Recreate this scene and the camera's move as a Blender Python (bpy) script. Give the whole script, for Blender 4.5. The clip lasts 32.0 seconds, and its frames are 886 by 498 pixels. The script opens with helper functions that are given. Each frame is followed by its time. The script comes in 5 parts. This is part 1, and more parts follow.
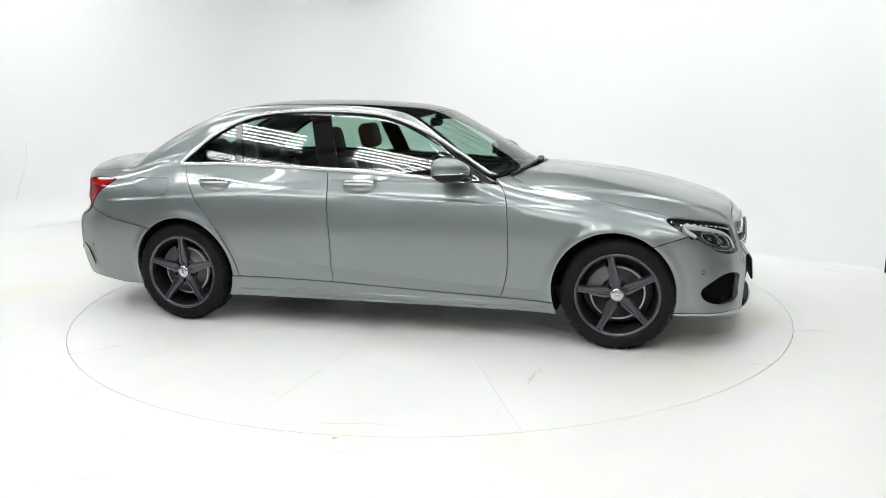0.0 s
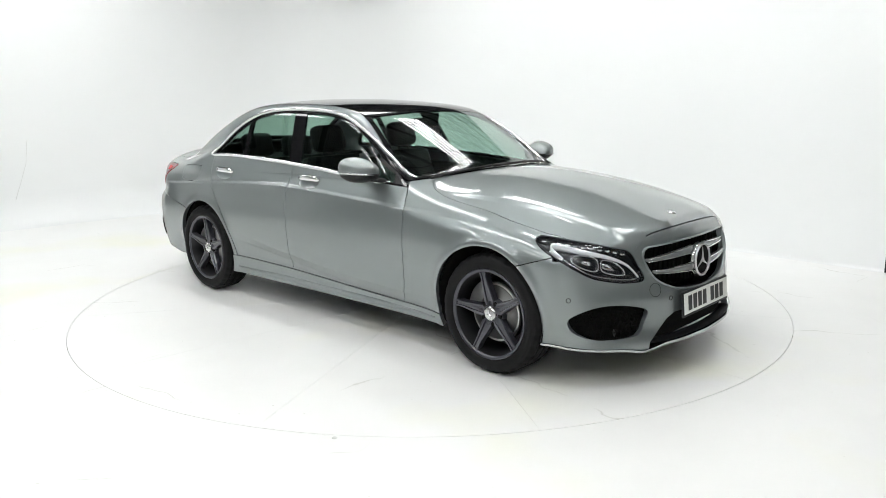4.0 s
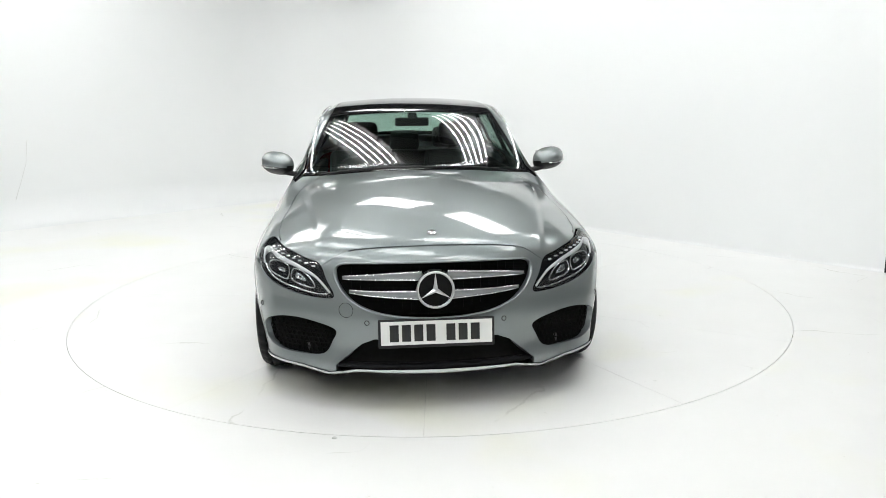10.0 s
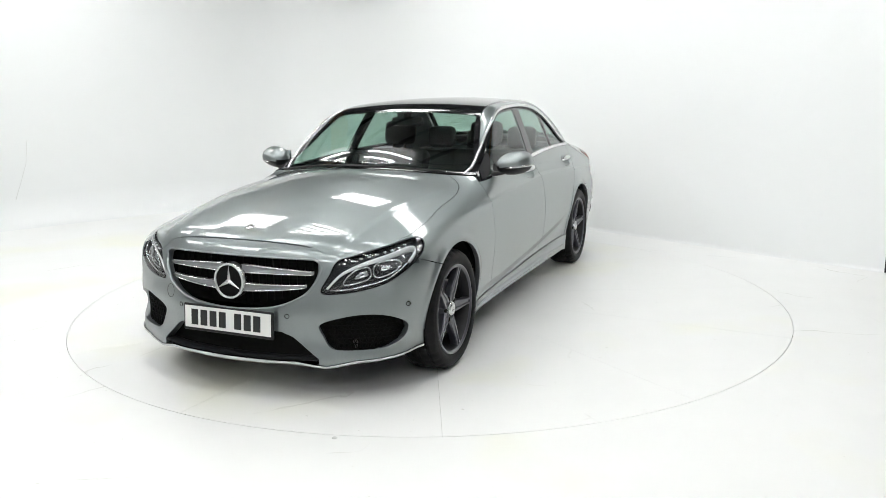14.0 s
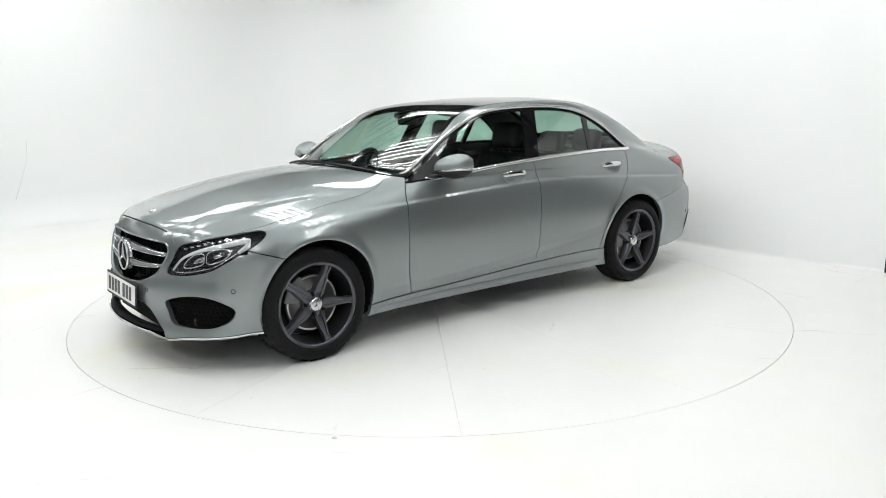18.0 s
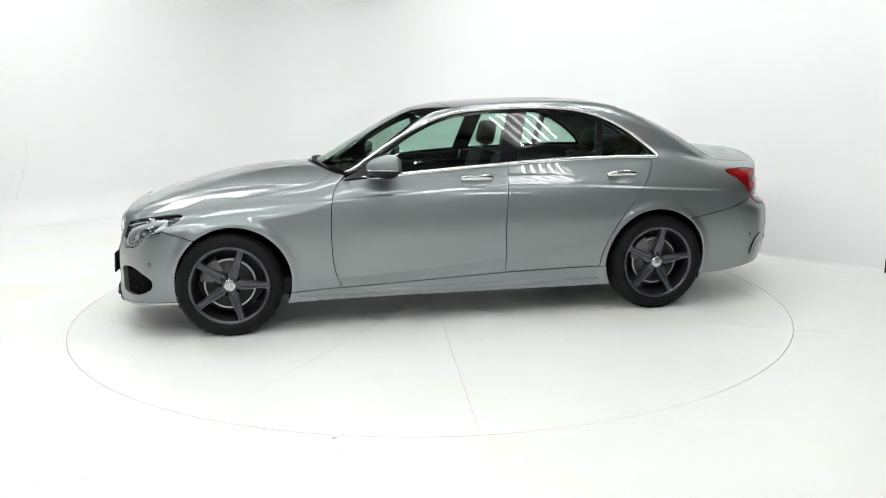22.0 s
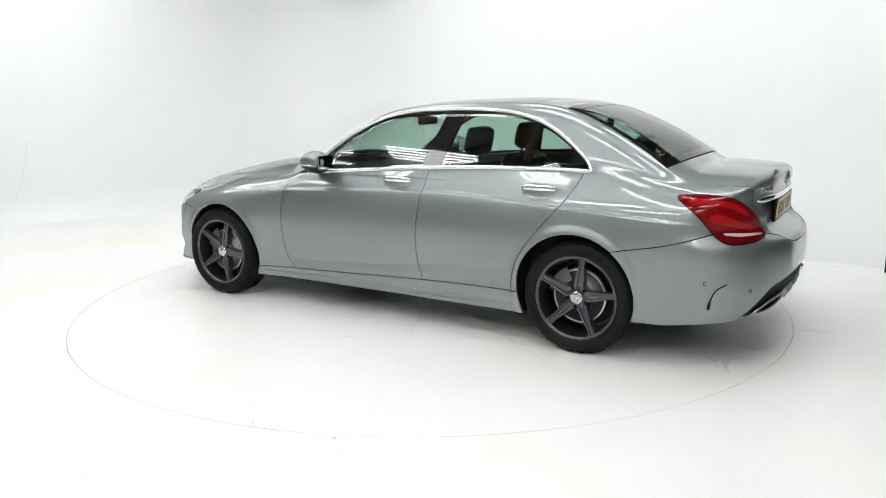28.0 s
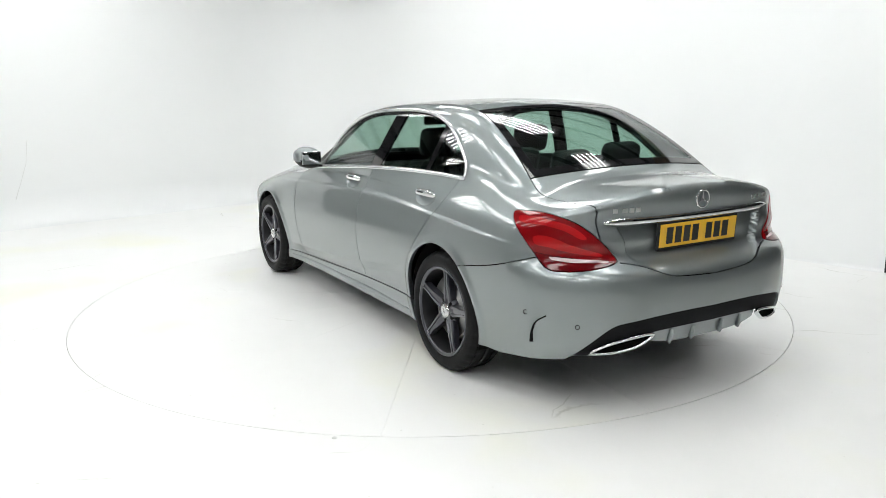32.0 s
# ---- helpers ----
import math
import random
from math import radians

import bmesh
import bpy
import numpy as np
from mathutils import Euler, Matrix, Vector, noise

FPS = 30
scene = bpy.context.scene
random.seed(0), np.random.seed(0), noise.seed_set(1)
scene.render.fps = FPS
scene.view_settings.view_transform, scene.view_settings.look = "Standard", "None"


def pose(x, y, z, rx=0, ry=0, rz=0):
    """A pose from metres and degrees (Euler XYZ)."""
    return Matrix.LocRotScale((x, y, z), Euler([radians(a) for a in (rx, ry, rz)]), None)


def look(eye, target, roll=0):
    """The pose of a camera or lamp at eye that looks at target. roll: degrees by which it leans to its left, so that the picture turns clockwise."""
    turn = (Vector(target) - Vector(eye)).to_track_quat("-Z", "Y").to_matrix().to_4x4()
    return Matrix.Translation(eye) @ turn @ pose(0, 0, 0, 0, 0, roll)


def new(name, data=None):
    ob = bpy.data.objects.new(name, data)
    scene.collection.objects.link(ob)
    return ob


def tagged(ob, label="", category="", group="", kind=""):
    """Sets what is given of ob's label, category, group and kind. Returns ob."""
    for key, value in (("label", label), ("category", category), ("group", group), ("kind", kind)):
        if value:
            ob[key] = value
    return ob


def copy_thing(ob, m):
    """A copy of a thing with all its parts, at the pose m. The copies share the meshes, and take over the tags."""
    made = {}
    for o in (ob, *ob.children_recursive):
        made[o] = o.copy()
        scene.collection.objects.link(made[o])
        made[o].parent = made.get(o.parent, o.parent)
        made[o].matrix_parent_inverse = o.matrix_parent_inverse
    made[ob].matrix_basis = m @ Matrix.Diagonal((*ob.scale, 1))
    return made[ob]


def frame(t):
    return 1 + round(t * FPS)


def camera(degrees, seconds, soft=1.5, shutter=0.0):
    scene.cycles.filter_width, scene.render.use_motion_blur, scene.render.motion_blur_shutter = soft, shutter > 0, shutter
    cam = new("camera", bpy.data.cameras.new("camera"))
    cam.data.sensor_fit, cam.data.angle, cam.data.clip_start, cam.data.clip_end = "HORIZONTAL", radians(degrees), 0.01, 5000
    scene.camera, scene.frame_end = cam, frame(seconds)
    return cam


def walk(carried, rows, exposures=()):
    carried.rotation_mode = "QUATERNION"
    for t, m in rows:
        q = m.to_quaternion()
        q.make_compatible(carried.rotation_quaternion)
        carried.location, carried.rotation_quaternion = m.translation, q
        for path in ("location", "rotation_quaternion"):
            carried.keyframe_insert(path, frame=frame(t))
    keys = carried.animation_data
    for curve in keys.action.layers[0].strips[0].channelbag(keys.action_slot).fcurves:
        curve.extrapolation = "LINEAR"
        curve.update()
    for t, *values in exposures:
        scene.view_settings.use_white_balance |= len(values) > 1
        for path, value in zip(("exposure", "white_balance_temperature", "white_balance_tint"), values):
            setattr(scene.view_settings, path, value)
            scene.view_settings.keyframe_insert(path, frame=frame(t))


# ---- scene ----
cam = camera(59.4, 32.0, soft=0.75)
EYE = Vector((0.0, -5.6655, 1.4835))
PITCH, YAW = 0.1994, 0.0156
AIM = EYE + Vector((math.sin(YAW) * math.cos(PITCH), math.cos(YAW) * math.cos(PITCH), -math.sin(PITCH))) * 5
walk(cam, [(0.0, look(EYE, AIM, -0.706)), (32.0, look(EYE, AIM, -0.706))], [(0.0, 0.0), (32.0, 0.0)])

# ---- light: the closed hall is lit by its fluorescent tubes alone ----
world = bpy.data.worlds.new("world")
scene.world = world
world.use_nodes = True
world.node_tree.nodes["Background"].inputs[0].default_value = (0.6, 0.62, 0.65, 1)
world.node_tree.nodes["Background"].inputs[1].default_value = 0.2
TUBE_POWER = 22.5

# turntable: degrees at the clip's start and degrees a second
TURN_0, TURN_RATE = -15.95, -7.0142
CAR_X, CAR_Y = -0.0227, -0.1294
TABLE_R = 2.485


# ---- materials ----
def material(name, colour, rough=0.5, metal=0.0, coat=0.0, spec=0.5, grain=0.0, grain_scale=40.0, bump=0.0, bump_scale=60.0, rough_var=0.0):
    m = bpy.data.materials.new(name)
    m.use_nodes = True
    nt = m.node_tree
    b = nt.nodes["Principled BSDF"]
    b.inputs["Base Color"].default_value = (*colour, 1)
    b.inputs["Roughness"].default_value = rough
    b.inputs["Metallic"].default_value = metal
    b.inputs["Coat Weight"].default_value = coat
    b.inputs["Coat Roughness"].default_value = 0.005
    b.inputs["Specular IOR Level"].default_value = spec
    tc = nt.nodes.new("ShaderNodeTexCoord")
    if grain or rough_var:
        n = nt.nodes.new("ShaderNodeTexNoise")
        n.inputs["Scale"].default_value = grain_scale
        n.inputs["Detail"].default_value = 6
        nt.links.new(tc.outputs["Object"], n.inputs["Vector"])
        if grain:
            mx = nt.nodes.new("ShaderNodeMix")
            mx.data_type = "RGBA"
            mx.inputs[6].default_value = (*[c * (1 - grain) for c in colour], 1)
            mx.inputs[7].default_value = (*[min(1, c * (1 + grain)) for c in colour], 1)
            nt.links.new(n.outputs["Fac"], mx.inputs[0])
            nt.links.new(mx.outputs[2], b.inputs["Base Color"])
        if rough_var:
            mr = nt.nodes.new("ShaderNodeMapRange")
            mr.inputs[3].default_value = max(0, rough - rough_var)
            mr.inputs[4].default_value = min(1, rough + rough_var)
            nt.links.new(n.outputs["Fac"], mr.inputs[0])
            nt.links.new(mr.outputs[0], b.inputs["Roughness"])
    if bump:
        n2 = nt.nodes.new("ShaderNodeTexNoise")
        n2.inputs["Scale"].default_value = bump_scale
        n2.inputs["Detail"].default_value = 4
        nt.links.new(tc.outputs["Object"], n2.inputs["Vector"])
        bp = nt.nodes.new("ShaderNodeBump")
        bp.inputs["Strength"].default_value = bump
        bp.inputs["Distance"].default_value = 0.01
        nt.links.new(n2.outputs["Fac"], bp.inputs["Height"])
        nt.links.new(bp.outputs[0], b.inputs["Normal"])
    return m


def glass(name, tint, gloss=0.05):
    """A thin pane: tinted see-through with a mirror-like face."""
    m = bpy.data.materials.new(name)
    m.use_nodes = True
    nt = m.node_tree
    nt.nodes.remove(nt.nodes["Principled BSDF"])
    tr = nt.nodes.new("ShaderNodeBsdfTransparent")
    tr.inputs[0].default_value = (*tint, 1)
    gl = nt.nodes.new("ShaderNodeBsdfGlossy")
    gl.inputs["Roughness"].default_value = 0.01
    lw = nt.nodes.new("ShaderNodeLayerWeight")
    lw.inputs[0].default_value = 0.5
    pw = nt.nodes.new("ShaderNodeMath")
    pw.operation, pw.inputs[1].default_value = "POWER", 5.0
    fr = nt.nodes.new("ShaderNodeMapRange")
    fr.inputs[3].default_value = gloss
    nt.links.new(lw.outputs["Facing"], pw.inputs[0])
    nt.links.new(pw.outputs[0], fr.inputs[0])
    mx = nt.nodes.new("ShaderNodeMixShader")
    nt.links.new(fr.outputs[0], mx.inputs[0])
    nt.links.new(tr.outputs[0], mx.inputs[1])
    nt.links.new(gl.outputs[0], mx.inputs[2])
    nt.links.new(mx.outputs[0], nt.nodes["Material Output"].inputs[0])
    return m


def glow(name, colour, strength):
    m = bpy.data.materials.new(name)
    m.use_nodes = True
    nt = m.node_tree
    nt.nodes.remove(nt.nodes["Principled BSDF"])
    e = nt.nodes.new("ShaderNodeEmission")
    e.inputs[0].default_value = (*colour, 1)
    e.inputs[1].default_value = strength
    nt.links.new(e.outputs[0], nt.nodes["Material Output"].inputs[0])
    return m


def paint_material():
    """Grey metallic car paint: fine flake under a clear coat."""
    m = material("car_paint", (0.245, 0.272, 0.278), 0.43, 0.78, 1.0)
    nt = m.node_tree
    b = nt.nodes["Principled BSDF"]
    b.inputs["Coat IOR"].default_value = 1.6
    tc = nt.nodes["Texture Coordinate"]
    v = nt.nodes.new("ShaderNodeTexVoronoi")
    v.inputs["Scale"].default_value = 2600
    nt.links.new(tc.outputs["Object"], v.inputs["Vector"])
    hs = nt.nodes.new("ShaderNodeMix")
    hs.data_type = "RGBA"
    hs.inputs[6].default_value = (0.226, 0.252, 0.258, 1)
    hs.inputs[7].default_value = (0.267, 0.298, 0.305, 1)
    sp = nt.nodes.new("ShaderNodeSeparateColor")
    nt.links.new(v.outputs["Color"], sp.inputs[0])
    nt.links.new(sp.outputs[0], hs.inputs[0])
    nt.links.new(hs.outputs[2], b.inputs["Base Color"])
    return m


def floor_material(name, turn=0.0):
    """White painted concrete: wear, yellowish stains, hairline cracks, satin gloss."""
    m = bpy.data.materials.new(name)
    m.use_nodes = True
    nt = m.node_tree
    b = nt.nodes["Principled BSDF"]
    tc = nt.nodes.new("ShaderNodeTexCoord")

    def tex(kind, scale, detail=5.0):
        n = nt.nodes.new(kind)
        n.inputs["Scale"].default_value = scale
        if "Detail" in n.inputs:
            n.inputs["Detail"].default_value = detail
        nt.links.new(tc.outputs["Object"], n.inputs["Vector"])
        return n

    def ramp(src, lo, hi):
        r = nt.nodes.new("ShaderNodeMapRange")
        r.inputs[1].default_value, r.inputs[2].default_value = lo, hi
        nt.links.new(src, r.inputs[0])
        return r.outputs[0]

    def mix(fac, a, c, mode="MIX"):
        x = nt.nodes.new("ShaderNodeMix")
        x.data_type, x.blend_type = "RGBA", mode
        if isinstance(fac, float):
            x.inputs[0].default_value = fac
        else:
            nt.links.new(fac, x.inputs[0])
        for s, v in ((6, a), (7, c)):
            if isinstance(v, tuple):
                x.inputs[s].default_value = (*v, 1)
            else:
                nt.links.new(v, x.inputs[s])
        return x.outputs[2]

    def times(a, c):
        n = nt.nodes.new("ShaderNodeMath")
        n.operation = "MULTIPLY"
        nt.links.new(a, n.inputs[0])
        if isinstance(c, float):
            n.inputs[1].default_value = c
        else:
            nt.links.new(c, n.inputs[1])
        return n.outputs[0]

    base = mix(tex("ShaderNodeTexNoise", 3.0).outputs["Fac"], (0.83, 0.83, 0.82), (0.88, 0.88, 0.87))
    stain = ramp(tex("ShaderNodeTexNoise", 0.75, 3.0).outputs["Fac"], 0.55, 0.75)
    base = mix(times(stain, 0.55), base, (0.82, 0.82, 0.60))
    warp = tex("ShaderNodeTexNoise", 2.2, 6.0)
    add = nt.nodes.new("ShaderNodeMix")
    add.data_type, add.blend_type = "RGBA", "LINEAR_LIGHT"
    add.inputs[0].default_value = 0.12
    nt.links.new(tc.outputs["Object"], add.inputs[6])
    nt.links.new(warp.outputs["Color"], add.inputs[7])
    cr = nt.nodes.new("ShaderNodeTexVoronoi")
    cr.feature = "DISTANCE_TO_EDGE"
    cr.inputs["Scale"].default_value = 0.55
    nt.links.new(add.outputs[2], cr.inputs["Vector"])
    line = ramp(cr.outputs["Distance"], 0.004, 0.0)
    patchy = ramp(tex("ShaderNodeTexNoise", 1.6, 4.0).outputs["Fac"], 0.52, 0.62)
    base = mix(times(times(line, patchy), 0.5), base, (0.42, 0.41, 0.36))
    speck = ramp(tex("ShaderNodeTexNoise", 26.0, 2.0).outputs["Fac"], 0.74, 0.78)
    base = mix(times(speck, 0.45), base, (0.48, 0.47, 0.42))
    nt.links.new(base, b.inputs["Base Color"])
    rg = nt.nodes.new("ShaderNodeMapRange")
    rg.inputs[3].default_value, rg.inputs[4].default_value = 0.24, 0.42
    nt.links.new(tex("ShaderNodeTexNoise", 1.3).outputs["Fac"], rg.inputs[0])
    nt.links.new(rg.outputs[0], b.inputs["Roughness"])
    bp = nt.nodes.new("ShaderNodeBump")
    bp.inputs["Strength"].default_value, bp.inputs["Distance"].default_value = 0.06, 0.01
    nt.links.new(tex("ShaderNodeTexNoise", 14.0).outputs["Fac"], bp.inputs["Height"])
    nt.links.new(bp.outputs[0], b.inputs["Normal"])
    return m


PAINT = paint_material()
BLACK_GLOSS = material("black_gloss", (0.008, 0.008, 0.009), 0.05, spec=0.45)
BLACK_PLASTIC = material("black_plastic", (0.012, 0.012, 0.013), 0.5, spec=0.3, bump=0.1, bump_scale=300, grain=0.2)
UNDER = material("under_tray", (0.008, 0.008, 0.008), 0.9, spec=0.1, grain=0.3)
UNDERBODY = material("underbody", (0.09, 0.09, 0.09), 0.8, spec=0.2, grain=0.3)
RUBBER = material("tyre_rubber", (0.006, 0.006, 0.0065), 0.58, spec=0.2, grain=0.25, grain_scale=25, bump=0.08, bump_scale=180)
DIFFUSER_BLACK = material("diffuser_black", (0.007, 0.007, 0.008), 0.6, spec=0.12, grain=0.3)
STAR_SILVER = material("star_silver", (0.74, 0.75, 0.76), 0.25, 0.65, 0.5)
LIP_CHROME = material("lip_chrome", (0.52, 0.53, 0.54), 0.12, 1.0, rough_var=0.04)
CHROME = material("chrome", (0.78, 0.79, 0.8), 0.07, 1.0, rough_var=0.03)
SATIN = material("satin_silver", (0.62, 0.63, 0.64), 0.26, 1.0, rough_var=0.05)
TRIM_BRIGHT = material("bright_trim", (0.86, 0.87, 0.88), 0.20, 0.75)
BAR_GREY = material("grille_bar_silver", (0.30, 0.31, 0.32), 0.35, 0.6, 0.3)
ALLOY = material("anthracite_alloy", (0.060, 0.061, 0.076), 0.30, 0.5, 0.8, grain=0.12, grain_scale=30)
ALLOY_DARK = material("dark_barrel", (0.010, 0.010, 0.012), 0.5, 0.2)
STEEL = material("brake_steel", (0.20, 0.20, 0.20), 0.38, 0.9, grain=0.15, grain_scale=90)
BRIGHT_STEEL = material("worn_disc_edge", (0.50, 0.50, 0.49), 0.35, 0.9)
IRON = material("caliper_iron", (0.16, 0.16, 0.165), 0.5, 0.6, grain=0.2)
GLASS_FRONT = glass("windscreen_glass", (0.62, 0.76, 0.70), 0.09)
GLASS_SIDE = glass("side_glass", (0.60, 0.76, 0.69), 0.08)
GLASS_REAR = glass("privacy_glass", (0.55, 0.71, 0.64), 0.08)
PROJECTOR = material("projector_glass", (0.03, 0.031, 0.034), 0.04, 0.2, 1.0)
CHROME_SOFT = material("soft_chrome", (0.55, 0.56, 0.57), 0.22, 1.0, rough_var=0.06)
LENS = glass("clear_lens", (0.93, 0.95, 0.96))
RED_LENS = material("red_lens", (0.19, 0.003, 0.005), 0.06, 0, 0.4, spec=0.2)
RED_DARK = material("dark_red_lens", (0.12, 0.002, 0.004), 0.08, 0, 0.4, spec=0.2)
RED_BRIGHT = material("bright_red_lens", (0.38, 0.008, 0.010), 0.08, 0, 0.4, spec=0.2)
CLEAR_STRIP = material("clear_red_strip", (0.62, 0.50, 0.50), 0.12, 0, 0.5)
WHITE_LENS = material("milky_lens", (0.75, 0.75, 0.76), 0.15, 0, 0.6)
LEATHER = material("black_leather", (0.011, 0.011, 0.012), 0.5, spec=0.25, bump=0.2, bump_scale=250, grain=0.2)
TRIM_DARK = material("dark_trim", (0.014, 0.014, 0.015), 0.6, spec=0.2, bump=0.1, bump_scale=400)
HEADLINER = material("dark_headliner", (0.03, 0.03, 0.03), 0.9, grain=0.1)
PLATE_WHITE = material("white_plate", (0.80, 0.80, 0.78), 0.35, 0, 0.3)
PLATE_YELLOW = material("yellow_plate", (0.80, 0.46, 0.02), 0.35, 0, 0.3)
INK = material("black_ink", (0.012, 0.012, 0.012), 0.4)
GREEN = material("green_sticker", (0.10, 0.62, 0.08), 0.4)
FLOOR = floor_material("white_floor_paint")
TABLE = floor_material("turntable_paint")
WALL = material("white_wall_paint", (0.83, 0.84, 0.842), 0.55, grain=0.012, grain_scale=0.9, bump=0.03, bump_scale=5)
WALL_MARK = material("wall_mark_grey", (0.70, 0.70, 0.69), 0.7)
GROOVE = material("groove_shadow_gap", (0.30, 0.29, 0.26), 0.9, grain=0.3, grain_scale=6)
# unseen hall walls: dark and pale tones steer the bounce light on the car
HALL_WALL = material("hall_wall_toned_dark", (0.06, 0.062, 0.064), 0.7, grain=0.15, grain_scale=0.8)
HALL_BOUNCE_MID = material("hall_wall_bounce_mid", (0.42, 0.422, 0.425), 0.7, grain=0.15, grain_scale=0.8)
HALL_BOUNCE = material("hall_wall_bounce", (0.50, 0.505, 0.51), 0.7, grain=0.1, grain_scale=0.8)
DOORWAY_SHADE = material("doorway_shade", (0.03, 0.031, 0.033), 0.6, grain=0.1)
PURLIN = material("purlin_steel", (0.03, 0.03, 0.032), 0.6, grain=0.1)
ROOF_SHEET = material("hall_roof_sheet", (0.42, 0.425, 0.43), 0.6, grain=0.08, grain_scale=2)
STEELWORK = material("hall_steelwork", (0.30, 0.31, 0.32), 0.5, grain=0.1)
TIMBER = material("pine_boards", (0.46, 0.27, 0.12), 0.6, grain=0.3, grain_scale=6)
TUBE = glow("fluorescent_tube", (0.985, 1.0, 0.985), TUBE_POWER)
FITTING = material("lamp_fitting", (0.42, 0.425, 0.43), 0.4)


# ---- mesh helpers ----
def mesh_from(name, verts, faces, mat, smooth=True, normals=None):
    me = bpy.data.meshes.new(name)
    me.from_pydata([tuple(v) for v in verts], [], [tuple(int(i) for i in f) for f in faces])
    me.materials.append(mat)
    me.polygons.foreach_set("use_smooth", [smooth] * len(me.polygons))
    me.update()
    if normals is not None:
        me.normals_split_custom_set_from_vertices([tuple(n) for n in normals])
    return me


def part_mesh(name, me, parent, label=""):
    ob = new(name, me)
    ob.parent = parent
    return tagged(ob, label)


def part(name, bm, mat, parent, label="", smooth=False):
    me = bpy.data.meshes.new(name)
    bm.normal_update()
    bm.to_mesh(me)
    bm.free()
    me.materials.append(mat)
    me.polygons.foreach_set("use_smooth", [smooth] * len(me.polygons))
    return part_mesh(name, me, parent, label)


def thing(name, label, category, group="", kind=""):
    ob = new(name)
    ob.empty_display_size = 0.1
    return tagged(ob, label, category, group, kind)


def box(bm, x0, x1, y0, y1, z0, z1, m=None, bevel=0.0):
    r = bmesh.ops.create_cube(bm, size=1.0)
    vs = r["verts"]
    for v in vs:
        v.co = Vector(((x0 + x1) / 2 + v.co.x * (x1 - x0), (y0 + y1) / 2 + v.co.y * (y1 - y0), (z0 + z1) / 2 + v.co.z * (z1 - z0)))
    if bevel:
        es = list({e for v in vs for e in v.link_edges})
        out = bmesh.ops.bevel(bm, geom=es, offset=bevel, segments=2, affect="EDGES", profile=0.5)
        vs = list({v for f in out["faces"] for v in f.verts} | {v for v in vs if v.is_valid})
    if m is not None:
        bmesh.ops.transform(bm, matrix=m, verts=vs)
    return vs


def lathe(profile, n=64, a0=0.0, a1=2 * math.pi, flip=False):
    """Turns (radius, y) round the y axis."""
    closed = abs(a1 - a0 - 2 * math.pi) < 1e-6
    m = n if closed else n + 1
    V, F = [], []
    for i in range(m):
        a = a0 + (a1 - a0) * i / n
        for r, y in profile:
            V.append((r * math.cos(a), y, r * math.sin(a)))
    k = len(profile)
    for i in range(n):
        j = (i + 1) % m
        for s in range(k - 1):
            f = (i * k + s, i * k + s + 1, j * k + s + 1, j * k + s)
            F.append(f[::-1] if flip else f)
    return V, F


def sweep(path, rx, rz, n=8, closed=False, up=(0, 0, 1)):
    """A bar of oval section (half sizes rx across, rz up) along a path; a size may be a list, one each point."""
    P = [Vector(p) for p in path]
    V, F = [], []
    k = len(P)
    for i, p in enumerate(P):
        a = P[(i - 1) % k] if (closed or i) else p
        b = P[(i + 1) % k] if (closed or i < k - 1) else p
        t = (b - a).normalized()
        s = t.cross(Vector(up))
        s = s.normalized() if s.length > 1e-6 else Vector((1, 0, 0))
        u = s.cross(t)
        wx = rx[i] if isinstance(rx, list) else rx
        wz = rz[i] if isinstance(rz, list) else rz
        for j in range(n):
            c = 2 * math.pi * (j + 0.5) / n
            V.append(p + s * math.cos(c) * wx + u * math.sin(c) * wz)
    for i in range(k if closed else k - 1):
        i2 = (i + 1) % k
        for j in range(n):
            j2 = (j + 1) % n
            F.append((i * n + j, i * n + j2, i2 * n + j2, i2 * n + j))
    if not closed:
        F.append(tuple(range(n))[::-1])
        F.append(tuple((k - 1) * n + j for j in range(n)))
    return V, [f[::-1] for f in F]


def smooth_loop(pts, per=8, closed=True):
    """Catmull-Rom through a few points."""
    P = np.array(pts, float)
    n = len(P)
    out = []
    for i in range(n if closed else n - 1):
        if closed:
            a, b, c, d = P[(i - 1) % n], P[i], P[(i + 1) % n], P[(i + 2) % n]
        else:
            a, b, c, d = P[max(i - 1, 0)], P[i], P[i + 1], P[min(i + 2, n - 1)]
        for s in range(per):
            t = s / per
            out.append(0.5 * (2 * b + (c - a) * t + (2 * a - 5 * b + 4 * c - d) * t * t + (3 * b - a - 3 * c + d) * t ** 3))
    if not closed:
        out.append(P[-1])
    return np.array(out)


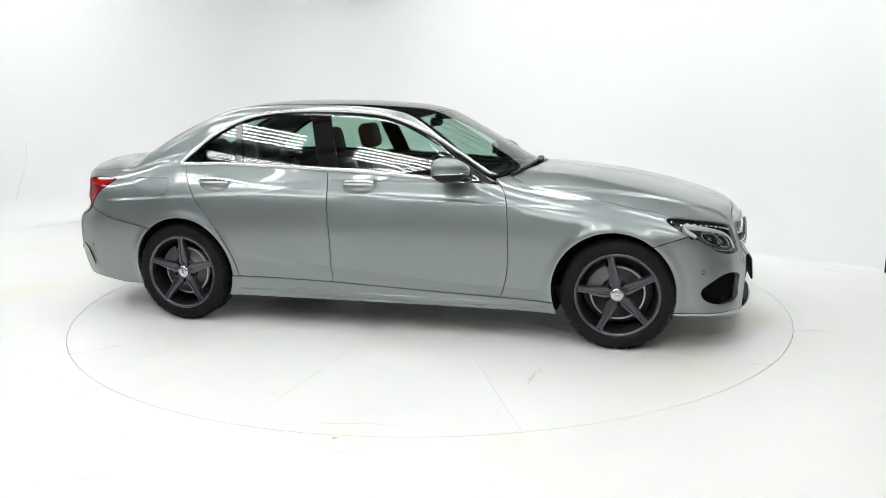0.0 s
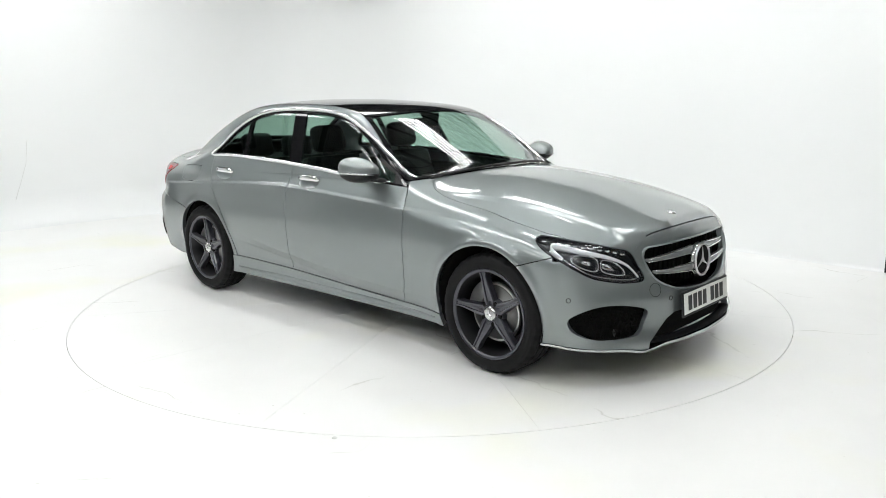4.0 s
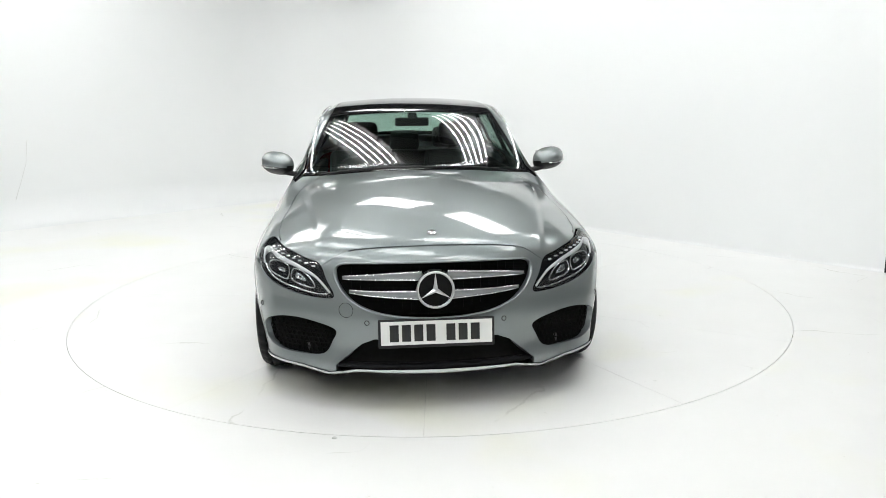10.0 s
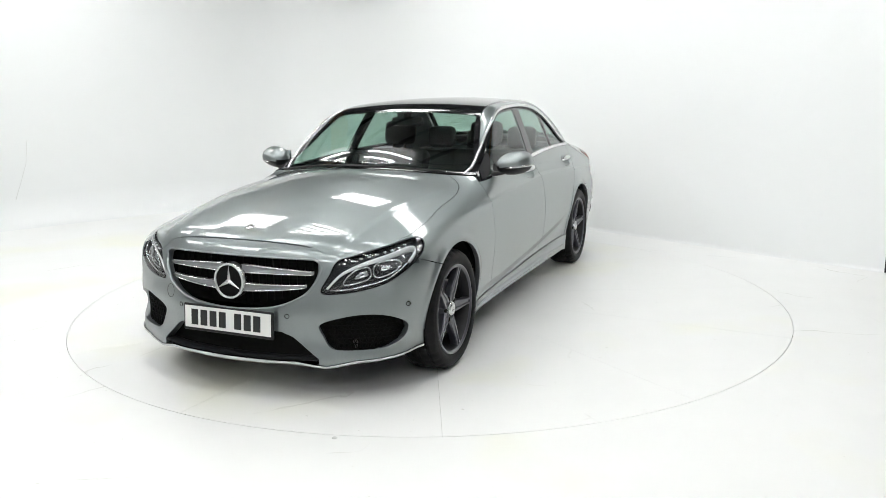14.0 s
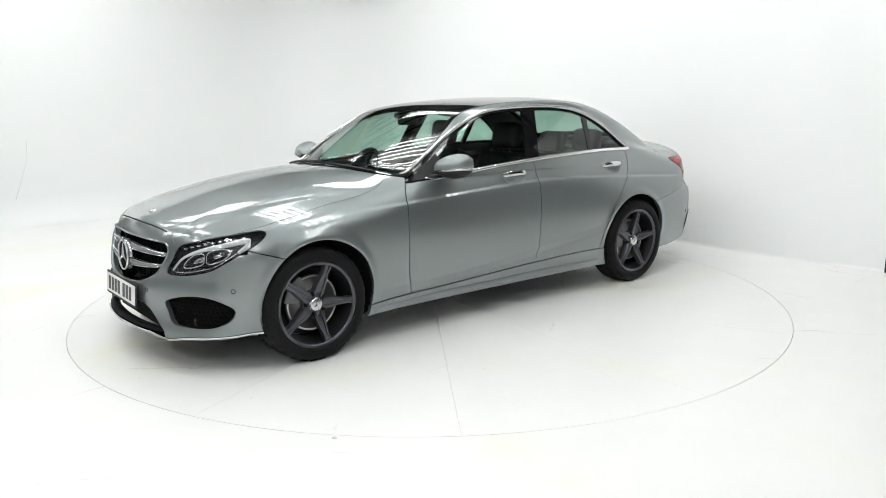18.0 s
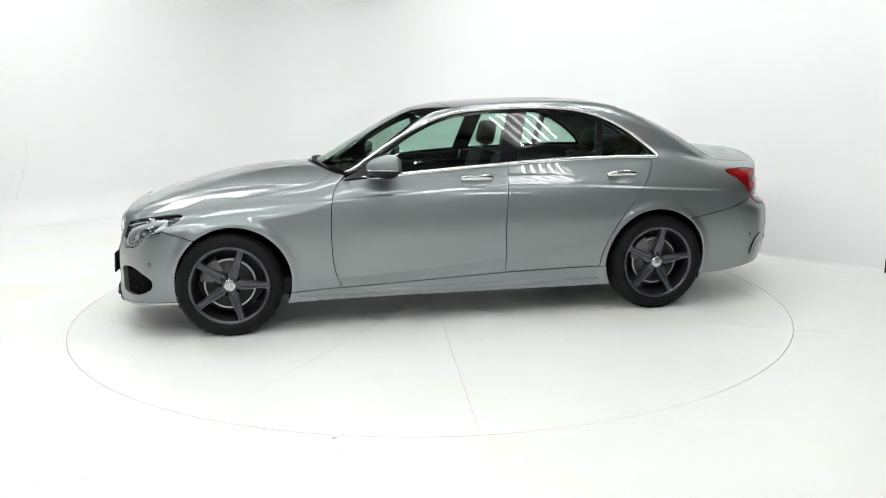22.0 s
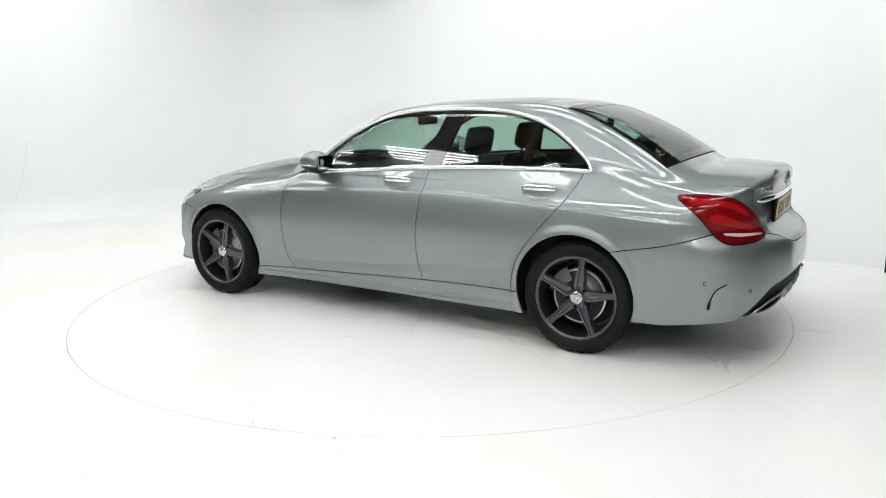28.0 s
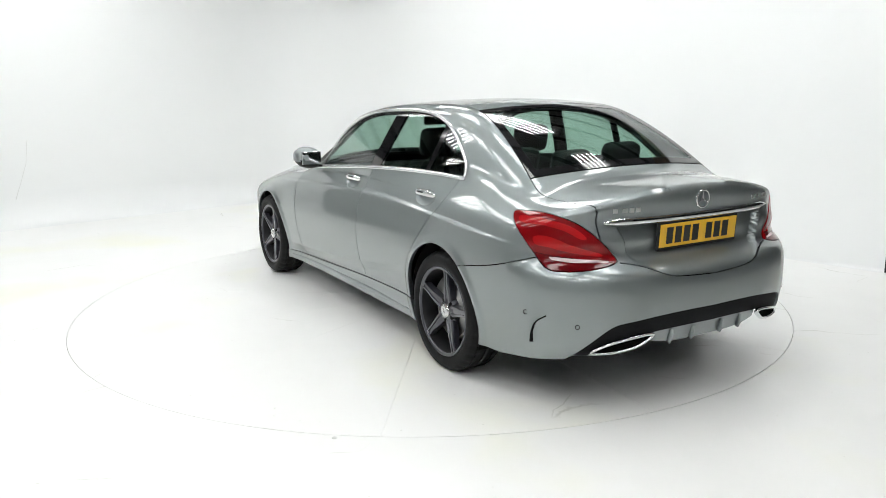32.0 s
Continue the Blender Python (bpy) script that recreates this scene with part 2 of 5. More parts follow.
def spline(xs, ys):
    """Natural cubic through a few points, straight beyond its ends."""
    x, y = np.array(xs, float), np.array(ys, float)
    o = np.argsort(x)
    x, y = x[o], y[o]
    n, h = len(x), np.diff(x)
    A, r = np.eye(n), np.zeros(n)
    for i in range(1, n - 1):
        A[i, i - 1], A[i, i], A[i, i + 1] = h[i - 1], 2 * (h[i - 1] + h[i]), h[i]
        r[i] = 6 * ((y[i + 1] - y[i]) / h[i] - (y[i] - y[i - 1]) / h[i - 1])
    M = np.linalg.solve(A, r)
    s0 = (y[1] - y[0]) / h[0] - h[0] * M[1] / 6
    s1 = (y[-1] - y[-2]) / h[-1] + h[-1] * M[-2] / 6

    def f(q):
        q = np.asarray(q, float)
        c = np.clip(q, x[0], x[-1])
        i = np.clip(np.searchsorted(x, c) - 1, 0, n - 2)
        a, b, hh = x[i + 1] - c, c - x[i], h[i]
        v = (M[i] * a ** 3 + M[i + 1] * b ** 3) / (6 * hh) + (y[i] / hh - M[i] * hh / 6) * a + (y[i + 1] / hh - M[i + 1] * hh / 6) * b
        return v + np.where(q < x[0], (q - x[0]) * s0, 0) + np.where(q > x[-1], (q - x[-1]) * s1, 0)
    return f


def inside(poly, u, v):
    """Signed distance to a closed polygon, negative inside."""
    u, v = np.asarray(u, float), np.asarray(v, float)
    d = np.full(u.shape, 1e9)
    ins = np.zeros(u.shape, bool)
    n = len(poly)
    for i in range(n):
        (ax, ay), (bx, by) = poly[i], poly[(i + 1) % n]
        ex, ey = bx - ax, by - ay
        t = np.clip(((u - ax) * ex + (v - ay) * ey) / (ex * ex + ey * ey + 1e-12), 0, 1)
        d = np.minimum(d, (u - ax - t * ex) ** 2 + (v - ay - t * ey) ** 2)
        hit = ((ay > v) != (by > v)) & (u < (bx - ax) * (v - ay) / (by - ay + 1e-15) + ax)
        ins ^= hit
    return np.where(ins, -1, 1) * np.sqrt(d)


# ---- the body's shape: one smooth solid from a few curves, cut into panels ----
def smax(a, b, k):
    h = np.maximum(k - np.abs(a - b), 0) / k
    return np.maximum(a, b) + h * h * k / 4


def smin(a, b, k):
    return -smax(-a, -b, k)


def step(e0, e1, v):
    t = np.clip((v - e0) / (e1 - e0), 0, 1)
    return t * t * (3 - 2 * t)


WS = spline([-2.4, -2.0, -1.6, -1.2, -0.6, 0, 0.6, 1.1, 1.45, 1.8, 2.0, 2.2], [0.845, 0.885, 0.902, 0.905, 0.897, 0.893, 0.895, 0.902, 0.907, 0.89, 0.86, 0.82])
SEC = spline([0.14, 0.2, 0.26, 0.36, 0.5, 0.6, 0.7, 0.8, 0.87, 0.93, 1.0, 1.06], [-0.07, -0.055, -0.047, -0.03, -0.007, 0, -0.004, -0.02, -0.042, -0.075, -0.12, -0.165])
XF = spline([0, 0.25, 0.37, 0.49, 0.6, 0.75, 0.86, 0.95, 1.1], [2.20, 2.18, 2.155, 2.11, 2.065, 1.98, 1.89, 1.72, 1.3])
DF = spline([0.14, 0.2, 0.28, 0.36, 0.45, 0.52, 0.6, 0.69, 0.75, 0.8, 0.9], [0.0, 0.025, 0.012, 0.004, 0.0, -0.012, -0.02, -0.045, -0.07, -0.095, -0.15])
XR = spline([0, 0.3, 0.5, 0.65, 0.75, 0.85, 0.92, 1.0, 1.1], [2.48, 2.468, 2.43, 2.37, 2.295, 2.165, 2.0, 1.78, 1.4])
DR = spline([0.14, 0.25, 0.35, 0.45, 0.55, 0.63, 0.68, 0.72, 0.8, 0.9, 0.98, 1.06], [-0.17, -0.07, -0.025, -0.004, -0.001, -0.008, -0.035, -0.085, -0.10, -0.118, -0.112, -0.13])
HT = spline([2.3, 2.2, 2.1, 2.0, 1.9, 1.75, 1.6, 1.4, 1.2, 1.0, 0.85, 0.72, 0.6, 0.4, -1.2, -1.5, -1.75, -1.95, -2.17, -2.3, -2.45],
            [0.6895, 0.7346, 0.7757, 0.8130, 0.8466, 0.8905, 0.9270, 0.9650, 0.9919, 1.0091, 1.0162, 1.027, 1.05, 1.12, 1.15, 1.11, 1.075, 1.062, 1.056, 1.045, 1.015])
DROP = spline([2.2, 1.9, 1.6, 1.2, 0.9, 0.6, 0.3, -1.3, -1.6, -1.9, -2.3], [0.10, 0.105, 0.11, 0.115, 0.10, 0.05, 0.0, 0.0, 0.04, 0.09, 0.12])
HG = spline([1.1, 0.864, 0.543, 0.30, 0.16, -0.03, -0.329, -0.727, -1.008, -1.21, -1.43, -1.64, -1.89, -2.1], [0.845, 0.99, 1.178, 1.308, 1.37, 1.409, 1.432, 1.441, 1.432, 1.403, 1.332, 1.240, 1.106, 0.985])
WG = spline([1.0, 0.6, 0.3, -0.4, -1.0, -1.44, -1.9, -2.2], [0.735, 0.768, 0.778, 0.778, 0.763, 0.738, 0.665, 0.59])
BOW = spline([1.0, 0.7, 0.2, -0.3, -1.0, -1.4, -1.9], [0.26, 0.2, 0.10, 0.0, 0.0, -0.05, -0.10])
SHOULDER = spline([1.4, 0.5, 0.1, -0.38, -0.8, -1.37, -2.0], [0.80, 0.842, 0.86, 0.876, 0.866, 0.832, 0.79])
LOWER = spline([1.0, 0.7, 0.29, -0.08, -0.447, -0.815, -1.0], [0.325, 0.333, 0.353, 0.383, 0.425, 0.475, 0.502])
TUB = spline([0.60, 0.66, 0.70, 0.80, 0.89], [0.20, 0.31, 0.385, 0.445, 0.485])


def low(x, y, z):
    crease = 0.010 * step(0.014, -0.006, z - SHOULDER(x)) * step(0.2, 0.6, 1.7 - x) * step(-2.2, -1.7, x)
    d = z - LOWER(x)
    catch = -0.017 * np.clip(-d / 0.055, 0, 1) * step(-0.26, -0.08, d) * step(1.05, 0.8, x) * step(-1.1, -0.8, x)
    flare = 0.012 * np.exp(-((np.hypot(np.abs(x) - 1.396, z - 0.34) - 0.366) / 0.03) ** 2)
    side = y - (WS(x) + SEC(z) + crease + catch + flare - 0.007)
    front = x - (XF(y) + DF(z))
    tub = 0.040 * step(0.016, -0.012, y - TUB(z)) * step(0.640, 0.735, z) * step(0.896, 0.886, z)
    rear = -x - (XR(y) + DR(z) - tub)
    ridge = y - (0.525 + 0.15 * (2.0 - x))
    dome = (0.010 * step(0.035, -0.004, ridge) - 0.006 * step(-0.004, -0.30, ridge)) * step(0.8, 1.2, x)
    top = z - (HT(x) - DROP(x) * (y / 0.72) ** 2.5 + dome)
    s = smax(smax(side, front, 0.09), rear, 0.08)
    return np.maximum(smax(s, top, 0.075 - 0.04 * step(-1.9, -2.25, x)), 0.10 - z)


def cabin(x, y, z):
    xe = x + BOW(x) * (y / 0.7) ** 2
    top = z - (HG(xe) - 0.03 * (y / 0.55) ** 2)
    dz = z - 1.0
    side = y - (WG(x) - 0.40 * dz - 0.16 * dz * dz)
    return np.maximum(smax(top, side, 0.07), 0.96 - z)


def body(P):
    x, y, z = P[..., 0], np.abs(P[..., 1]), P[..., 2]
    return smin(low(x, y, z), cabin(x, y, z), 0.026)


def cast(O, D, r0, r1, f=body):
    """Where rays from inside leave the body."""
    a, b = np.full(O.shape[:-1], r0), np.full(O.shape[:-1], r1)
    for _ in range(10):
        m = (a + b) / 2
        out = f(O + D * m[..., None]) > 0
        b, a = np.where(out, m, b), np.where(out, a, m)
    fa, fb = f(O + D * a[..., None]), f(O + D * b[..., None])
    for _ in range(2):
        m = np.clip(a - fa * (b - a) / np.where(np.abs(fb - fa) < 1e-12, 1e-12, fb - fa), a, b)
        fm = f(O + D * m[..., None])
        out = fm > 0
        b, fb, a, fa = np.where(out, m, b), np.where(out, fm, fb), np.where(out, a, m), np.where(out, fa, fm)
    m = np.clip(a - fa * (b - a) / np.where(np.abs(fb - fa) < 1e-12, 1e-12, fb - fa), a, b)
    return O + D * m[..., None]


def normals_of(P):
    e = 1.5e-3
    n = np.stack([body(P + np.eye(3)[i] * e) - body(P - np.eye(3)[i] * e) for i in range(3)], -1)
    return n / np.maximum(np.linalg.norm(n, axis=-1, keepdims=True), 1e-9)


def grid_faces(n, m):
    i, j = np.meshgrid(np.arange(n - 1), np.arange(m - 1), indexing="ij")
    a = (i * m + j).ravel()
    return np.stack([a, a + m, a + m + 1, a + 1], 1)


def polar_sheet(x0, x1, nx, nt, a0=-42.0):
    """Half of the body by rays in each cross-section."""
    xs = np.linspace(x0, x1, nx)
    tau = np.radians(np.linspace(a0, 90, nt))
    zc = spline([2.2, 1.0, 0.5, -1.3, -2.0, -2.4], [0.42, 0.55, 0.68, 0.68, 0.58, 0.52])(xs)
    hb = spline([2.2, 1.0, 0.5, -1.3, -2.0, -2.4], [0.33, 0.45, 0.62, 0.62, 0.45, 0.45])(xs)
    O = np.zeros((nx, nt, 3))
    O[..., 0], O[..., 2] = xs[:, None], zc[:, None]
    D = np.zeros((nx, nt, 3))
    D[..., 1], D[..., 2] = 0.85 * np.cos(tau)[None], hb[:, None] * np.sin(tau)[None]
    D /= np.linalg.norm(D, axis=-1, keepdims=True)
    D[:, -1] = (0, 0, 1)
    return cast(O, D, 0.02, 1.5).reshape(-1, 3), grid_faces(nx, nt)[:, ::-1]


def round_sheet(ax, sign, nt, z0, z1, nz, a1=92.0):
    """Half of the nose or the tail by level rays from an upright axis."""
    th = np.radians(np.linspace(0, a1, nt))
    zs = np.linspace(z0, z1, nz)
    O = np.zeros((nt, nz, 3))
    O[..., 0], O[..., 2] = ax, zs[None]
    D = np.zeros((nt, nz, 3))
    D[..., 0], D[..., 1] = sign * np.cos(th)[:, None], np.sin(th)[:, None]
    D[0, :, 1] = 0
    F = grid_faces(nt, nz)
    return cast(O, D, 0.02, 1.6).reshape(-1, 3), F if sign > 0 else F[:, ::-1]


def cut(sheet, g):
    """Keeps the part of a sheet where g <= 0, with a clean edge."""
    V, F = sheet
    V = np.asarray(V)
    val = g(V)
    if isinstance(F, np.ndarray):
        keep = (val <= 0)[F]
        full, some = keep.all(1), keep.any(1)
        out = [tuple(f) for f in F[full]]
        mixed = F[some & ~full]
    else:
        out, mixed = [], []
        for f in F:
            k = sum(val[i] <= 0 for i in f)
            if k == len(f):
                out.append(f)
            elif k:
                mixed.append(f)
    extra, key = [], {}
    for f in mixed:
        n, poly = len(f), []
        for i in range(n):
            a, b = int(f[i]), int(f[(i + 1) % n])
            if val[a] <= 0:
                poly.append(a)
            if (val[a] <= 0) != (val[b] <= 0):
                k = (min(a, b), max(a, b))
                if k not in key:
                    t = val[k[0]] / (val[k[0]] - val[k[1]])
                    key[k] = len(V) + len(extra)
                    extra.append(V[k[0]] * (1 - t) + V[k[1]] * t)
                poly.append(key[k])
        if len(poly) > 2:
            out.append(tuple(poly))
    if extra:
        V = np.vstack([V, np.array(extra)])
    return V, out


def tidy(sheet):
    V, F = sheet
    used = sorted({i for f in F for i in f})
    idx = {o: n for n, o in enumerate(used)}
    return V[used], [tuple(idx[i] for i in f) for f in F]


def panel(name, sheets, mat, parent, label="", sides=(1,), lift=0.0, depth=0.018, centre=False):
    """A sheet-metal part: skin plus turned-in edges. sides 1: the car's left, -1: its right; centre: both halves in one mesh."""
    made = []
    allV, allF, allN = [], [], []
    for sheet in sheets:
        V, F = tidy(sheet)
        N = normals_of(V)
        V = V + N * lift
        edges = {}
        for f in F:
            for i in range(len(f)):
                a, b = f[i], f[(i + 1) % len(f)]
                k = (min(a, b), max(a, b))
                edges[k] = None if k in edges else (a, b)
        VV, FF, NN = [V], list(F), [N]
        base = len(V)
        ev, ef, en = [], [], []
        for e in edges.values():
            if e is None:
                continue
            a, b = e
            if centre and abs(V[a][1]) < 1e-5 and abs(V[b][1]) < 1e-5:
                continue
            q = [V[a], V[b], V[b] - N[b] * depth, V[a] - N[a] * depth]
            fn = np.cross(q[1] - q[0], q[3] - q[0])
            fn = -fn / max(np.linalg.norm(fn), 1e-9)
            k = base + len(ev)
            ev += q
            en += [fn] * 4
            ef.append((k + 3, k + 2, k + 1, k))
        if ev:
            VV.append(np.array(ev))
            NN.append(np.array(en))
            FF += ef
        off = sum(len(v) for v in allV)
        allV.append(np.vstack(VV))
        allN.append(np.vstack(NN))
        allF += [tuple(i + off for i in f) for f in FF]
    V, N, F = np.vstack(allV), np.vstack(allN), allF
    flip = np.array([1, -1, 1])
    if centre:
        k = len(V)
        F = F + [tuple(i + k for i in f)[::-1] for f in F]
        V, N = np.vstack([V, V * flip]), np.vstack([N, N * flip])
        return [part_mesh(name, mesh_from(name, V, F, mat, True, N), parent, label)]
    for s in sides:
        if s > 0:
            me = mesh_from(name, V, F, mat, True, N)
        else:
            me = mesh_from(name, V * flip, [f[::-1] for f in F], mat, True, N * flip)
        made.append(part_mesh(name, me, parent, label))
    return made


MAIN = polar_sheet(-2.36, 2.16, 350, 200)
NOSE = round_sheet(1.2, 1, 190, 0.16, 0.86, 90)
TAIL = round_sheet(-1.3, -1, 230, 0.15, 1.06, 130)

# outlines, in the side view (x, z) unless said otherwise
GAP = 0.0026
DOOR_F = spline([0.2, 0.262, 0.363, 0.512, 0.658, 0.803, 0.893, 0.95, 1.02], [0.70, 0.727, 0.763, 0.782, 0.783, 0.773, 0.748, 0.70, 0.60])
DOOR_B = spline([0.25, 0.372, 0.56, 0.78, 1.01], [-0.362, -0.353, -0.345, -0.36, -0.387])
DOOR_R = spline([0.25, 0.329, 0.499, 0.666, 0.794, 0.94, 1.03, 1.1], [-0.995, -1.004, -1.049, -1.156, -1.265, -1.371, -1.408, -1.425])
SILL = spline([1.1, 0.293, -0.372, -1.1], [0.252, 0.277, 0.304, 0.319])
BELT = spline([0.70, 0.312, -0.381, -1.047, -1.42], [0.938, 0.968, 1.012, 1.033, 1.03])
HOODLINE = spline([1.95, 1.86, 1.74, 1.6, 1.46, 1.37, 1.09, 0.93, 0.86, 0.79, 0.745], [0.60, 0.725, 0.771, 0.797, 0.822, 0.84, 0.881, 0.910, 0.930, 0.958, 0.984])
WINDOW = smooth_loop([(0.692, 0.938), (0.60, 1.005), (0.435, 1.116), (0.26, 1.224), (0.055, 1.314), (-0.15, 1.356), (-0.434, 1.371), (-0.694, 1.37), (-0.92, 1.348), (-1.09, 1.30),
                      (-1.24, 1.22), (-1.37, 1.12), (-1.44, 1.045), (-1.425, 1.03), (-1.2, 1.034), (-0.8, 1.028), (-0.381, 1.012), (0.0, 0.99), (0.35, 0.964)], 5)
CABIN_SIDE = np.array([(DOOR_F(z), z) for z in np.linspace(0.1, 0.945, 18)] + [tuple(p) for p in WINDOW[:62]] + [(DOOR_R(z), z) for z in np.linspace(1.03, 0.1, 18)])
# headlight and tail light, along the corner (s) and up (z)
HEAD_O, HEAD_D = (2.08, 0.49), (-0.77, 0.64)
HEAD = smooth_loop([(-0.024, 0.546), (0.04, 0.537), (0.15, 0.551), (0.25, 0.577), (0.328, 0.617), (0.413, 0.664), (0.495, 0.712), (0.525, 0.75), (0.50, 0.766), (0.435, 0.763), (0.25, 0.738), (0.141, 0.714), (0.06, 0.690), (0.017, 0.625)], 5)
TAIL_O, TAIL_D = (-1.952, 0.802), (-0.796, -0.606)
TAILLIGHT = smooth_loop([(0.0, 0.916), (0.06, 0.936), (0.195, 0.935), (0.30, 0.905), (0.405, 0.83), (0.478, 0.74), (0.485, 0.715), (0.41, 0.697), (0.28, 0.688), (0.185, 0.706), (0.09, 0.81)], 5)
EDGE = spline([0.08, -0.1, -0.5, -0.9, -1.29, -1.5, -1.76, -1.9, -2.1, -2.25, -2.4], [0.556, 0.538, 0.515, 0.505, 0.507, 0.545, 0.597, 0.625, 0.632, 0.60, 0.52])
# grille and intakes, seen from the front (y, z)
GRILLE = smooth_loop([(0.0, 0.448), (0.16, 0.455), (0.29, 0.478), (0.40, 0.53), (0.455, 0.60), (0.472, 0.66), (0.455, 0.695), (0.38, 0.706), (0.2, 0.71), (0.0, 0.711), (-0.2, 0.71), (-0.38, 0.706)], 5)
FOG = smooth_loop([(0.833, 0.35), (0.825, 0.39), (0.78, 0.422), (0.70, 0.435), (0.60, 0.428), (0.475, 0.39), (0.49, 0.33), (0.525, 0.275), (0.60, 0.263), (0.74, 0.267), (0.81, 0.295)], 5)
INTAKE = np.array([(-0.475, 0.15), (-0.475, 0.222), (-0.35, 0.328), (-0.29, 0.352), (0.29, 0.352), (0.35, 0.328), (0.475, 0.222), (0.475, 0.15)])
HOOD_NOSE = spline([0, 0.2, 0.32, 0.40, 0.459, 0.486, 0.52, 0.56], [0.775, 0.771, 0.764, 0.753, 0.731, 0.713, 0.690, 0.665])
LID_LOW = spline([0, 0.2, 0.3, 0.4, 0.5], [0.63, 0.64, 0.656, 0.695, 0.715])
BUMPER_R = spline([-1.6, -1.671, -1.921, -2.126, -2.3], [0.612, 0.627, 0.676, 0.738, 0.79])


def along(P, o, d):
    return (P[:, 0] - o[0]) * d[0] + (P[:, 1] - o[1]) * d[1]


def in_head(P):
    return np.where(P[:, 0] > 1.4, inside(HEAD, along(P, HEAD_O, HEAD_D), P[:, 2]), 1.0)


def in_tail(P):
    return np.where(P[:, 0] < -1.7, inside(TAILLIGHT, along(P, TAIL_O, TAIL_D), P[:, 2]), 1.0)


def arch(P):
    """Below 0 outside the wheel openings."""
    d = np.minimum(np.hypot(P[:, 0] - 1.392, P[:, 2] - 0.338), np.hypot(P[:, 0] + 1.40, P[:, 2] - 0.342))
    return 0.354 - d


def xe_of(P):
    return P[:, 0] + BOW(P[:, 0]) * (P[:, 1] / 0.7) ** 2


def side_at(x, z, out=0.0):
    """A point of the car's left flank, with its normal."""
    O = np.array([[x, 0.2, z]], float)
    p = cast(O, np.array([[0.0, 1.0, 0.0]]), 0.0, 1.2)
    n = normals_of(p)[0]
    return p[0] + n * out, n


def side_many(xz):
    q = np.array(xz, float)
    O = np.stack([q[:, 0], np.full(len(q), 0.2), q[:, 1]], 1)
    p = cast(O, np.tile([0.0, 1.0, 0.0], (len(q), 1)), 0.0, 1.2)
    return p, normals_of(p)


X, Y, Z = (lambda P: P[:, 0]), (lambda P: P[:, 1]), (lambda P: P[:, 2])


def clip(sheet, *gs):
    for g in gs:
        sheet = cut(sheet, g)
    return sheet


car = thing("car", "grey metallic four-door saloon car with dark alloy wheels on the turntable", "car")


HANDLES = ((-0.166, 0.920), (-1.163, 0.918))
HANDLE_RX, HANDLE_RZ = 0.105, 0.042


def cup_hole(P):
    return np.maximum(*[1 - np.hypot((X(P) - x) / HANDLE_RX, (Z(P) - z + 0.006) / HANDLE_RZ) for x, z in HANDLES])


FLAP = smooth_loop([(-1.512, 0.93), (-1.515, 0.87), (-1.54, 0.838), (-1.62, 0.83), (-1.72, 0.834), (-1.755, 0.86), (-1.77, 0.92), (-1.75, 0.942), (-1.64, 0.948), (-1.53, 0.946)], 4)


DIFF = spline([0, 0.38, 0.50, 0.58, 0.64, 0.69, 0.73, 0.80], [0.475, 0.466, 0.452, 0.430, 0.375, 0.318, 0.275, 0.225])


